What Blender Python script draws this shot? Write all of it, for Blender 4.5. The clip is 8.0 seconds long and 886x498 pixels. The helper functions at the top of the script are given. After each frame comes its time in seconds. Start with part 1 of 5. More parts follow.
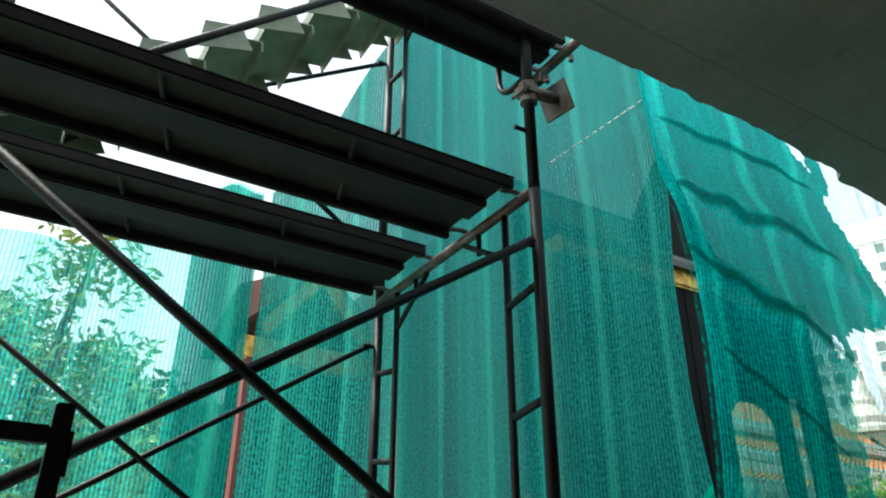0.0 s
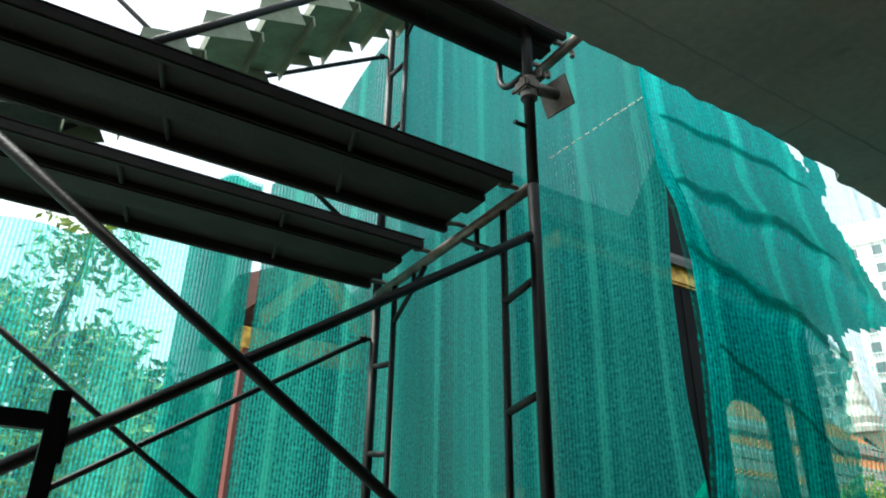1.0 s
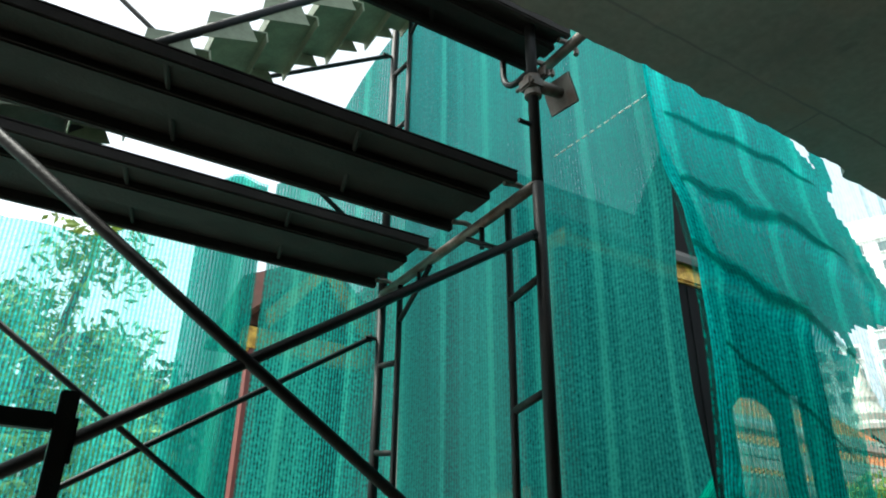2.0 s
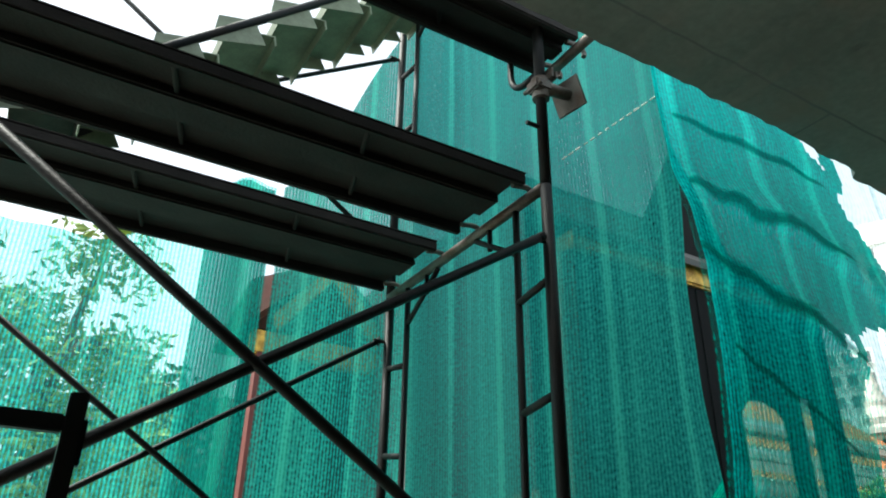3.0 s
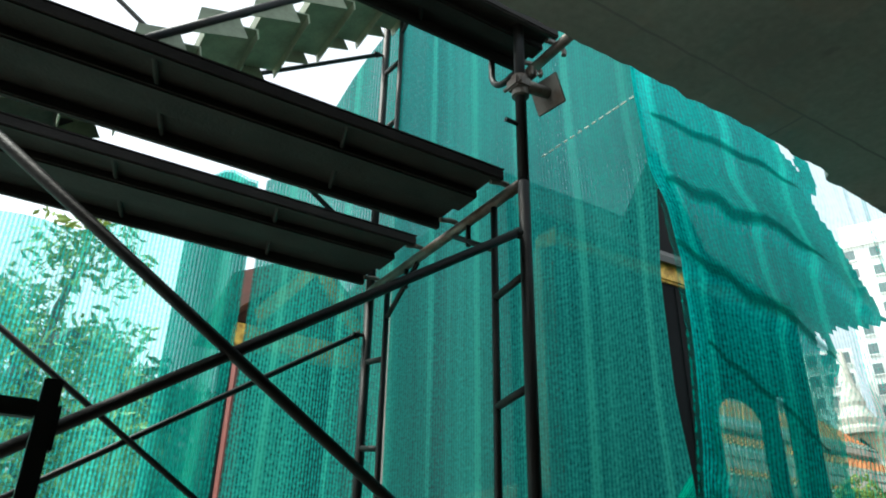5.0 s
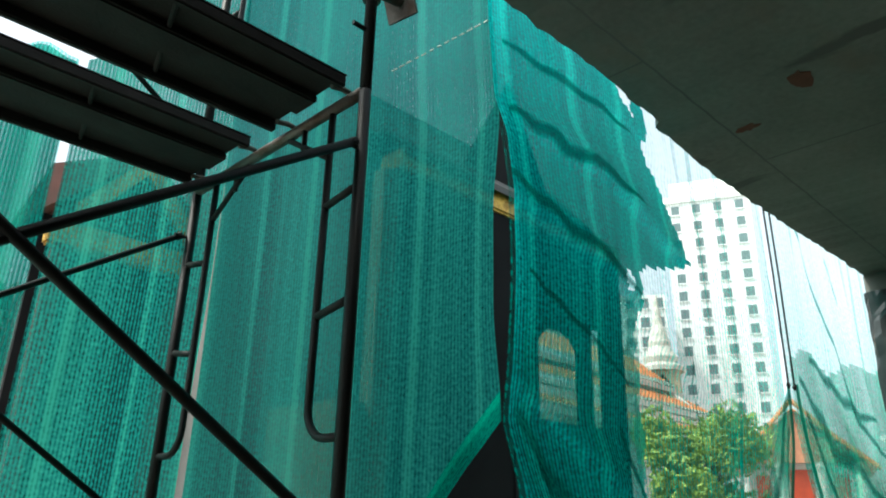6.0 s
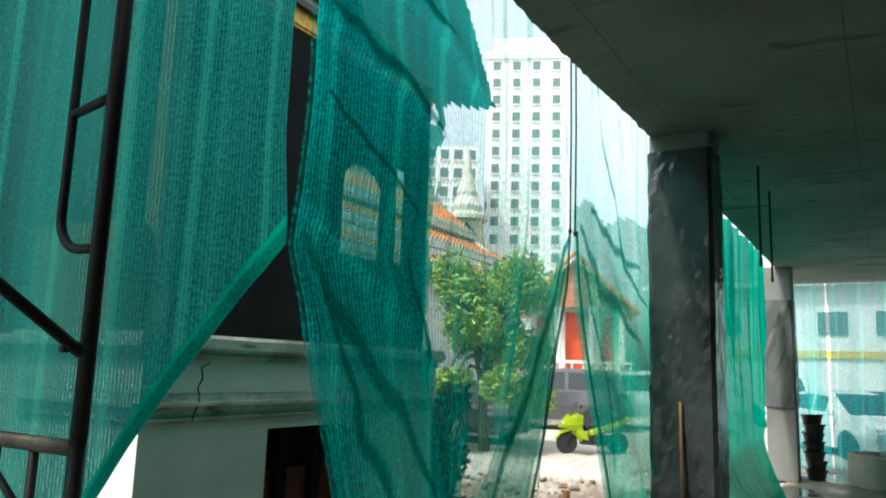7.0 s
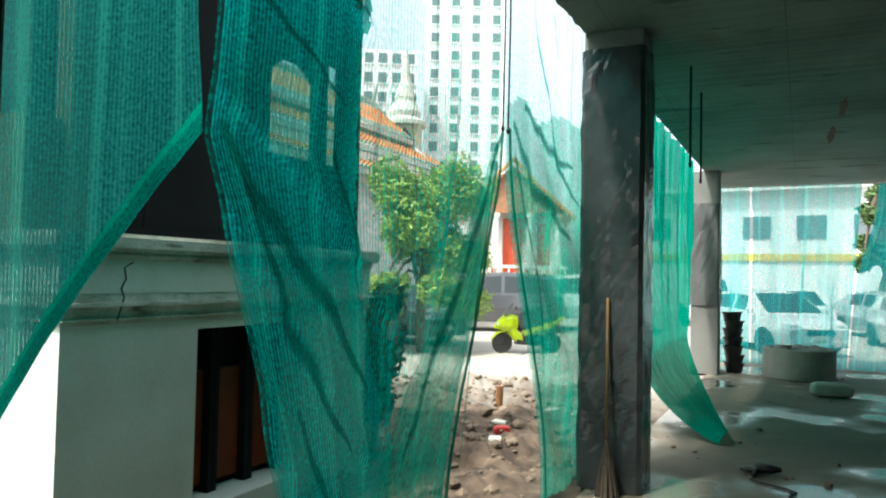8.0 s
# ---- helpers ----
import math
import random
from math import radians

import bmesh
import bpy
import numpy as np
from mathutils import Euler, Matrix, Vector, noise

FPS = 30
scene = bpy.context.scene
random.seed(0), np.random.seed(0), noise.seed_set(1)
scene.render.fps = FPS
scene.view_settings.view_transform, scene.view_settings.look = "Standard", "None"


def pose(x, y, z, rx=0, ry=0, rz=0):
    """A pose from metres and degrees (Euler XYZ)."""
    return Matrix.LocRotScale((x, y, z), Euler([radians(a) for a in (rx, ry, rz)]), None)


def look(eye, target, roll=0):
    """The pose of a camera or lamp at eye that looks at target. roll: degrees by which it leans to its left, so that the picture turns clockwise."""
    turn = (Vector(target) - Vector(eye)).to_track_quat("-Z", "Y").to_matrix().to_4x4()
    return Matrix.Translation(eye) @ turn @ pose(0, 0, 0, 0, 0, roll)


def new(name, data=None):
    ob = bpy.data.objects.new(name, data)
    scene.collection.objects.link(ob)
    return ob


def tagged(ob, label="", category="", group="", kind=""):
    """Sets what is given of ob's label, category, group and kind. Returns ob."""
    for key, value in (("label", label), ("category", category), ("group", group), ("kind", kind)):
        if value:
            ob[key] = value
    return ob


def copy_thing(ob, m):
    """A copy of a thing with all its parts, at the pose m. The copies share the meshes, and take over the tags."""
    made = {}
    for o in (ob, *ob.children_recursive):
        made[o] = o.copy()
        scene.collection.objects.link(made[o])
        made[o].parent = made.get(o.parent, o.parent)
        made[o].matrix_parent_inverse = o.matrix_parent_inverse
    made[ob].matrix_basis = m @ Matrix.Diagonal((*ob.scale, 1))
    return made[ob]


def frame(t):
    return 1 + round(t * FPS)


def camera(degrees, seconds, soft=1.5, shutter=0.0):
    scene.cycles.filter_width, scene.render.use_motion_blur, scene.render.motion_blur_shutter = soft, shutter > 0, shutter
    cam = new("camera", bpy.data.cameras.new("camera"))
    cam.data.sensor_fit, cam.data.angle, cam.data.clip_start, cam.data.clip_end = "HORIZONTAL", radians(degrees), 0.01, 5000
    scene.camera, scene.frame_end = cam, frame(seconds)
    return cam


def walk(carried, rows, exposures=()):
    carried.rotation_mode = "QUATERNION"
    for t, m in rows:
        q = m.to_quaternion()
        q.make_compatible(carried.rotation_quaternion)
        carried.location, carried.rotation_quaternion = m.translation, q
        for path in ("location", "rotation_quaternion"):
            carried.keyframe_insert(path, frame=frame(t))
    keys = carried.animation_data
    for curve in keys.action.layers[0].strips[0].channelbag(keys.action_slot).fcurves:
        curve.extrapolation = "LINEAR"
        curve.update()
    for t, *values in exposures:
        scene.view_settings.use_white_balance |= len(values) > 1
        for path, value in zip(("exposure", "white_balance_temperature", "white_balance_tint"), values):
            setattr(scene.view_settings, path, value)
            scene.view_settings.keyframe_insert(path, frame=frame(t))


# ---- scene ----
cam = camera(61.9, 8.0, soft=2.0)
PATH = [
    (0, (-0.124, -0.077, 1.783), (0.801, 1.448, 2.688), 0.1),
    (0.5, (-0.125, -0.069, 1.784), (0.804, 1.466, 2.667), 0.7),
    (1, (-0.125, -0.079, 1.779), (0.808, 1.449, 2.671), 0.9),
    (1.5, (-0.127, -0.08, 1.778), (0.803, 1.452, 2.668), 0.8),
    (3, (-0.125, -0.075, 1.775), (0.777, 1.467, 2.673), 0.9),
    (3.5, (-0.131, -0.074, 1.776), (0.764, 1.467, 2.683), 1.0),
    (4, (-0.129, -0.085, 1.778), (0.779, 1.449, 2.685), 0.9),
    (5.3, (-0.097, -0.11, 1.752), (0.872, 1.407, 2.624), 1.4),
    (5.5, (-0.082, -0.107, 1.752), (0.967, 1.381, 2.58), 1.2),
    (6, (-0.017, -0.099, 1.738), (1.287, 1.239, 2.45), 1.3),
    (6.5, (0.067, -0.1, 1.716), (1.588, 1.077, 2.267), 1.1),
    (7, (0.129, -0.09, 1.706), (1.825, 0.921, 2.022), 1.9),
    (7.5, (0.167, -0.098, 1.67), (1.925, 0.842, 1.831), 1.2),
    (8, (0.195, -0.11, 1.651), (1.993, 0.764, 1.724), 1.2),
]
walk(cam, [(t, look(eye, target, roll)) for t, eye, target, roll in PATH], [(0, 1.68, 6400, 2), (5.3, 1.58, 6400, 2), (6.7, 1.47, 6400, 2), (8, 1.75, 6400, 2)])

# ---- light ----
world = bpy.data.worlds.new("sky")
scene.world = world
world.use_nodes = True
wn = world.node_tree
sky = wn.nodes.new("ShaderNodeTexSky")
sky.sky_type = "NISHITA"
sky.sun_disc = False
SUN_EL, SUN_AZ = radians(58), radians(158)
sky.sun_elevation = SUN_EL
sky.sun_rotation = radians(90) - SUN_AZ
sky.dust_density, sky.air_density = 4.0, 1.0
wn.nodes["Background"].inputs[1].default_value = 0.15
haze = wn.nodes.new("ShaderNodeHueSaturation")
haze.inputs["Saturation"].default_value = 0.35
wn.links.new(sky.outputs[0], haze.inputs["Color"])
wn.links.new(haze.outputs[0], wn.nodes["Background"].inputs[0])
sun_data = bpy.data.lights.new("sun", "SUN")
sun_data.energy, sun_data.angle, sun_data.color = 1.9, radians(5.0), (1.0, 0.95, 0.88)
sun = new("sun", sun_data)
SUN_DIR = Vector((math.cos(SUN_AZ) * math.cos(SUN_EL), math.sin(SUN_AZ) * math.cos(SUN_EL), math.sin(SUN_EL)))
sun.matrix_world = look(SUN_DIR * 50, (0, 0, 0))


# ---- materials ----
def material(name, base, second=None, rough=0.6, metal=0.0, scale=4.0, fine=60.0, bump=0.15, spread=0.5, per_piece=0.0):
    """A surface of two colours mixed by broad stains and a fine grain, with slight relief."""
    m = bpy.data.materials.new(name)
    m.use_nodes = True
    t = m.node_tree
    b = t.nodes["Principled BSDF"]
    b.inputs["Roughness"].default_value = rough
    b.inputs["Metallic"].default_value = metal
    second = second or tuple(c * 0.7 for c in base)
    pos = t.nodes.new("ShaderNodeTexCoord")
    n1 = t.nodes.new("ShaderNodeTexNoise")
    n1.inputs["Scale"].default_value, n1.inputs["Detail"].default_value = scale, 6
    n2 = t.nodes.new("ShaderNodeTexNoise")
    n2.inputs["Scale"].default_value, n2.inputs["Detail"].default_value = fine, 3
    for n in (n1, n2):
        t.links.new(pos.outputs["Object"], n.inputs["Vector"])
    ramp = t.nodes.new("ShaderNodeValToRGB")
    ramp.color_ramp.elements[0].position = 0.5 - spread / 2
    ramp.color_ramp.elements[1].position = 0.5 + spread / 2
    ramp.color_ramp.elements[0].color = (*second, 1)
    ramp.color_ramp.elements[1].color = (*base, 1)
    add = t.nodes.new("ShaderNodeMath")
    add.operation = "MULTIPLY_ADD"
    t.links.new(n2.outputs["Fac"], add.inputs[0])
    add.inputs[1].default_value = 0.3
    sub = t.nodes.new("ShaderNodeMath")
    sub.operation = "SUBTRACT"
    t.links.new(n1.outputs["Fac"], sub.inputs[0])
    sub.inputs[1].default_value = 0.15
    t.links.new(sub.outputs[0], add.inputs[2])
    t.links.new(add.outputs[0], ramp.inputs[0])
    last = ramp.outputs[0]
    if per_piece:
        info = t.nodes.new("ShaderNodeObjectInfo")
        geo = t.nodes.new("ShaderNodeNewGeometry")
        both = t.nodes.new("ShaderNodeMath")
        both.operation = "ADD"
        t.links.new(info.outputs["Random"], both.inputs[0])
        t.links.new(geo.outputs["Random Per Island"], both.inputs[1])
        hue = t.nodes.new("ShaderNodeHueSaturation")
        span = t.nodes.new("ShaderNodeMapRange")
        span.inputs["From Max"].default_value = 2
        span.inputs["To Min"].default_value, span.inputs["To Max"].default_value = 1 - per_piece, 1 + per_piece
        t.links.new(both.outputs[0], span.inputs["Value"])
        t.links.new(span.outputs[0], hue.inputs["Value"])
        t.links.new(last, hue.inputs["Color"])
        last = hue.outputs[0]
    t.links.new(last, b.inputs["Base Color"])
    if bump:
        bn = t.nodes.new("ShaderNodeBump")
        bn.inputs["Strength"].default_value, bn.inputs["Distance"].default_value = bump, 0.02
        t.links.new(add.outputs[0], bn.inputs["Height"])
        t.links.new(bn.outputs[0], b.inputs["Normal"])
    return m


def net_material(name, colour, cover, thread, dense=0.25, glow=0.55, open_lines=0.36, crease=0.0, rise=0.0, low=0.8, high=9.0, soft=0.0, film=(0.58, 0.95, 0.90)):
    """Knitted shade net: vertical tapes of plastic with open gaps between, denser in broad bands.
    cover: share of the cloth that is closed; the mesh's UVs are metres."""
    m = bpy.data.materials.new(name)
    m.use_nodes = True
    t = m.node_tree
    t.nodes.remove(t.nodes["Principled BSDF"])
    out = t.nodes["Material Output"]
    uv = t.nodes.new("ShaderNodeUVMap")
    sep = t.nodes.new("ShaderNodeSeparateXYZ")
    t.links.new(uv.outputs[0], sep.inputs[0])

    def math_node(op, a, b=None, c=None):
        n = t.nodes.new("ShaderNodeMath")
        n.operation = op
        for i, v in enumerate((a, b, c)):
            if v is None:
                continue
            if isinstance(v, (int, float)):
                n.inputs[i].default_value = v
            else:
                t.links.new(v, n.inputs[i])
        return n.outputs[0]

    def noise_node(sx, sy, detail):
        mp = t.nodes.new("ShaderNodeMapping")
        mp.inputs["Scale"].default_value = (sx, sy, 1)
        t.links.new(uv.outputs[0], mp.inputs[0])
        n = t.nodes.new("ShaderNodeTexNoise")
        n.inputs["Scale"].default_value, n.inputs["Detail"].default_value = 1, detail
        t.links.new(mp.outputs[0], n.inputs["Vector"])
        return n.outputs["Fac"]

    stripe = math_node("SINE", math_node("MULTIPLY", sep.outputs[0], 2 * math.pi / thread))
    stripe = math_node("MULTIPLY_ADD", stripe, 0.5, 0.5)
    knots = noise_node(1.0 / thread, 1.1 / thread, 2)
    bands = noise_node(5.0, 0.12, 3)
    wide = noise_node(0.9, 0.5, 2)
    a = math_node("MULTIPLY_ADD", stripe, open_lines, cover - open_lines / 2)
    a = math_node("ADD", a, math_node("MULTIPLY_ADD", knots, 0.5, -0.25))
    a = math_node("ADD", a, math_node("MULTIPLY_ADD", bands, dense * 2, -dense))
    a = math_node("ADD", a, math_node("MULTIPLY_ADD", wide, dense, -dense / 2))
    if rise:
        a = math_node("ADD", a, math_node("MULTIPLY", math_node("MINIMUM", math_node("MAXIMUM", math_node("SUBTRACT", sep.outputs[1], 2.6), -low), high), rise))
    if crease:
        lines = noise_node(7.0, 0.35, 2)
        fold = t.nodes.new("ShaderNodeMapRange")
        fold.inputs["From Min"].default_value, fold.inputs["From Max"].default_value = 0.60, 0.68
        fold.inputs["To Max"].default_value = crease
        t.links.new(lines, fold.inputs["Value"])
        a = math_node("ADD", a, fold.outputs[0])
    if soft:
        a = math_node("MULTIPLY", a, math_node("SINE", math_node("MULTIPLY", sep.outputs[0], math.pi / soft)))
    clamp = t.nodes.new("ShaderNodeClamp")
    clamp.inputs["Min"].default_value, clamp.inputs["Max"].default_value = 0.02, 0.985
    t.links.new(a, clamp.inputs[0])
    mix_col = t.nodes.new("ShaderNodeValToRGB")
    mix_col.color_ramp.elements[0].position, mix_col.color_ramp.elements[1].position = 0.30, 0.72
    mix_col.color_ramp.elements[0].color = (colour[0] * 0.3, colour[1] * 0.28, colour[2] * 0.34, 1)
    mix_col.color_ramp.elements[1].color = (colour[0] * 2.4, colour[1] * 1.5, colour[2] * 1.4, 1)
    mid = mix_col.color_ramp.elements.new(0.52)
    mid.color = (colour[0], colour[1] * 0.9, colour[2] * 0.95, 1)
    tapes = noise_node(16.0, 0.2, 2)
    shade = math_node("MULTIPLY_ADD", knots, 0.54, math_node("MULTIPLY_ADD", bands, 0.22, -0.02))
    shade = math_node("ADD", shade, math_node("MULTIPLY", tapes, 0.26))
    shade = math_node("ADD", shade, math_node("MULTIPLY_ADD", stripe, 0.13, -0.065))
    # pale selvedge tapes knitted in at every third of a metre
    drift = math_node("MULTIPLY_ADD", bands, 0.5, math_node("MULTIPLY", sep.outputs[0], 1 / 0.33))
    near = math_node("ABSOLUTE", math_node("SUBTRACT", math_node("FRACT", drift), 0.5))
    selvedge = t.nodes.new("ShaderNodeMapRange")
    selvedge.inputs["From Min"].default_value, selvedge.inputs["From Max"].default_value = 0.075, 0.03
    selvedge.inputs["To Max"].default_value = 0.16
    t.links.new(near, selvedge.inputs["Value"])
    shade = math_node("ADD", shade, selvedge.outputs[0])
    info = t.nodes.new("ShaderNodeObjectInfo")
    shade = math_node("ADD", shade, math_node("MULTIPLY_ADD", info.outputs["Random"], 0.12, -0.06))
    t.links.new(shade, mix_col.inputs[0])
    dif = t.nodes.new("ShaderNodeBsdfDiffuse")
    tra = t.nodes.new("ShaderNodeBsdfTranslucent")
    for n in (dif, tra):
        t.links.new(mix_col.outputs[0], n.inputs["Color"])
    cloth = t.nodes.new("ShaderNodeMixShader")
    cloth.inputs[0].default_value = glow
    t.links.new(dif.outputs[0], cloth.inputs[1])
    t.links.new(tra.outputs[0], cloth.inputs[2])
    clear = t.nodes.new("ShaderNodeBsdfTransparent")
    clear.inputs["Color"].default_value = (*film, 1)
    mix = t.nodes.new("ShaderNodeMixShader")
    t.links.new(clamp.outputs[0], mix.inputs[0])
    t.links.new(clear.outputs[0], mix.inputs[1])
    t.links.new(cloth.outputs[0], mix.inputs[2])
    t.links.new(mix.outputs[0], out.inputs["Surface"])
    return m


AIRY = (0.92, 1.0, 0.98)
TEAL = (0.001, 0.33, 0.305)
NET = net_material("net_dense", (0.03, 0.44, 0.38), 0.50, 0.019, 0.34, 0.7, film=(0.74, 0.98, 0.95))
NET_DOUBLE = net_material("net_double", (0.02, 0.27, 0.24), 1.0, 0.017, 0.12, 0.82, 0.3, film=(0.55, 0.95, 0.91))
NET_INNER = net_material("net_inner", (0.02, 0.27, 0.225), 0.9, 0.018, 0.3, film=(0.74, 0.98, 0.95))
NET_TORN = net_material("net_torn", (0.02, 0.56, 0.53), 0.72, 0.017, 0.12, 0.75, 0.34, 0.0, 0.9, 0.18, 0.36, film=(0.45, 0.92, 0.87))
# darker, soft-edged cloth: the shade of the folds put into its colour
NET_FOLD_SHADE = net_material("net_fold_shade", (0.004, 0.26, 0.22), 0.72, 0.012, 0.1, 0.5, 0.1, 0.0, 0.0, 0.8, 9.0, 0.05)
NET_SINGLE = net_material("net_single", (0.03, 0.62, 0.56), 0.52, 0.019, 0.22, 0.65)
NET_THIN = net_material("net_thin", (0.002, 0.48, 0.38), 0.50, 0.03, 0.2, 0.6, 0.2, 0.35, -0.4, 0.1, film=AIRY)
NET_MID = net_material("net_mid", (0.02, 0.58, 0.43), 0.52, 0.03, 0.3, 0.6, 0.2, 0.25, film=AIRY)
NET_BLUE = net_material("net_blue", (0.02, 0.48, 0.48), 0.72, 0.03, 0.2, 0.6, 0.2, 0.2, film=AIRY)
NET_GREEN = net_material("net_green", (0.002, 0.42, 0.29), 0.95, 0.03, 0.12, 0.6, 0.12)
NET_HEM = net_material("net_hem", (0.002, 0.34, 0.24), 0.97, 0.012, 0.05)
STEEL = material("painted_scaffold_tube", (0.016, 0.02, 0.022), (0.02, 0.019, 0.018), 0.5, 0.3, 9, 120, 0.2, 0.3)
GALV = material("worn_steel_tube", (0.16, 0.155, 0.14), (0.08, 0.055, 0.04), 0.5, 0.6, 12, 120, 0.2, 0.3)
DECK = material("dusty_steel_deck", (0.032, 0.03, 0.028), (0.018, 0.017, 0.016), 0.75, 0.2, 5, 90, 0.3, 0.4)
STAIR = material("pale_green_painted_steel", (0.21, 0.26, 0.18), (0.11, 0.13, 0.09), 0.6, 0.1, 7, 90, 0.2, 0.4)
CONCRETE = material("formed_concrete", (0.22, 0.22, 0.205), (0.13, 0.13, 0.12), 0.8, 0, 1.3, 40, 0.2, 0.4)
SOFFIT = material("stained_concrete_soffit", (0.25, 0.26, 0.235), (0.14, 0.145, 0.13), 0.8, 0, 0.8, 30, 0.2, 0.35)


def add_marks(mat, colour, scale, low, high, stretch=(1, 1, 1)):
    """Patches of another colour where a broad noise is high, such as rust stains."""
    t = mat.node_tree
    b = t.nodes["Principled BSDF"]
    was = b.inputs["Base Color"].links[0].from_socket
    co = t.nodes.new("ShaderNodeTexCoord")
    mp = t.nodes.new("ShaderNodeMapping")
    mp.inputs["Scale"].default_value = stretch
    n = t.nodes.new("ShaderNodeTexNoise")
    n.inputs["Scale"].default_value, n.inputs["Detail"].default_value = scale, 5
    r = t.nodes.new("ShaderNodeMapRange")
    r.inputs["From Min"].default_value, r.inputs["From Max"].default_value = low, high
    r.inputs["To Max"].default_value = 0.85
    mix = t.nodes.new("ShaderNodeMix")
    mix.data_type = "RGBA"
    t.links.new(co.outputs["Object"], mp.inputs[0])
    t.links.new(mp.outputs[0], n.inputs["Vector"])
    t.links.new(n.outputs["Fac"], r.inputs["Value"])
    t.links.new(r.outputs[0], mix.inputs[0])
    t.links.new(was, mix.inputs[6])
    mix.inputs[7].default_value = (*colour, 1)
    t.links.new(mix.outputs[2], b.inputs["Base Color"])


add_marks(SOFFIT, (0.2, 0.16, 0.13), 1.7, 0.60, 0.72, (0.6, 1.3, 1))


def add_joints(mat, colour, width, row, gap):
    """Thin joint lines left by formwork panels of the given width and row height."""
    t = mat.node_tree
    b = t.nodes["Principled BSDF"]
    was = b.inputs["Base Color"].links[0].from_socket
    co = t.nodes.new("ShaderNodeTexCoord")
    br = t.nodes.new("ShaderNodeTexBrick")
    br.inputs["Scale"].default_value = 1.0
    br.inputs["Brick Width"].default_value, br.inputs["Row Height"].default_value = width, row
    br.inputs["Mortar Size"].default_value, br.inputs["Mortar Smooth"].default_value = gap, 0.3
    mix = t.nodes.new("ShaderNodeMix")
    mix.data_type = "RGBA"
    t.links.new(co.outputs["Object"], br.inputs["Vector"])
    t.links.new(br.outputs["Fac"], mix.inputs[0])
    t.links.new(was, mix.inputs[6])
    mix.inputs[7].default_value = (*colour, 1)
    t.links.new(mix.outputs[2], b.inputs["Base Color"])


add_joints(SOFFIT, (0.13, 0.13, 0.125), 2.4, 1.2, 0.006)
add_marks(SOFFIT, (0.10, 0.10, 0.095), 2.3, 0.62, 0.66, (1.6, 0.5, 1))
RUST = material("rust_stain", (0.2, 0.075, 0.05), (0.13, 0.05, 0.035), 0.9, 0, 9, 60, 0.1)
PLASTER = material("white_limewash", (0.78, 0.78, 0.74), (0.6, 0.6, 0.55), 0.75, 0, 1.6, 40, 0.12, 0.35)
PLASTER_OLD = material("mildewed_white_moulding", (0.74, 0.73, 0.67), (0.38, 0.36, 0.3), 0.8, 0, 3.5, 50, 0.2, 0.3)
DARKWALL = material("charcoal_painted_boards", (0.017, 0.017, 0.018), (0.011, 0.011, 0.012), 0.55, 0, 2, 60, 0.1)
DARKWALL.node_tree.nodes["Principled BSDF"].inputs["Specular IOR Level"].default_value = 0.08
DARKWALL.node_tree.nodes["Principled BSDF"].inputs["Roughness"].default_value = 0.9
add_marks(PLASTER, (0.2, 0.16, 0.1), 9.0, 0.73, 0.75)
add_marks(PLASTER_OLD, (0.16, 0.15, 0.12), 5.0, 0.60, 0.72, (1, 1, 3))
GOLD = material("gilded_carving", (0.72, 0.46, 0.09), (0.3, 0.16, 0.03), 0.4, 0.5, 14, 60, 0.8, 0.3)
WOOD = material("red_brown_shutter_wood", (0.19, 0.035, 0.01), (0.10, 0.02, 0.006), 0.5, 0, 4, 70, 0.2)
for dull in (WOOD, STEEL, DECK):
    dull.node_tree.nodes["Principled BSDF"].inputs["Specular IOR Level"].default_value = 0.2
DIRT = material("dug_earth", (0.33, 0.26, 0.2), (0.17, 0.12, 0.09), 0.95, 0, 1.5, 30, 0.6, 0.5)


# ---- building helpers ----
def part(name, bm, mat, parent=None, label="", smooth=False):
    me = bpy.data.meshes.new(name)
    bmesh.ops.recalc_face_normals(bm, faces=bm.faces)
    bm.to_mesh(me)
    bm.free()
    me.materials.append(mat)
    if smooth:
        me.polygons.foreach_set("use_smooth", [True] * len(me.polygons))
    ob = new(name, me)
    if parent is not None:
        ob.parent = parent
    if label:
        tagged(ob, label)
    return ob


def thing(name, at, label, category, group="", kind="", turn=0):
    ob = new(name)
    ob.matrix_world = pose(*at, 0, 0, turn)
    return tagged(ob, label, category, group, kind)


def box(bm, lo, hi, bevel=0.0):
    g = bmesh.ops.create_cube(bm, size=1)
    for v in g["verts"]:
        v.co = Vector([lo[i] + (v.co[i] + 0.5) * (hi[i] - lo[i]) for i in range(3)])
    if bevel:
        edges = {e for v in g["verts"] for e in v.link_edges}
        bmesh.ops.bevel(bm, geom=list(edges), offset=bevel, segments=2, affect="EDGES", clamp_overlap=True)
    return bm


def boxes(*pairs, bevel=0.0):
    bm = bmesh.new()
    for lo, hi in pairs:
        box(bm, lo, hi, bevel)
    return bm


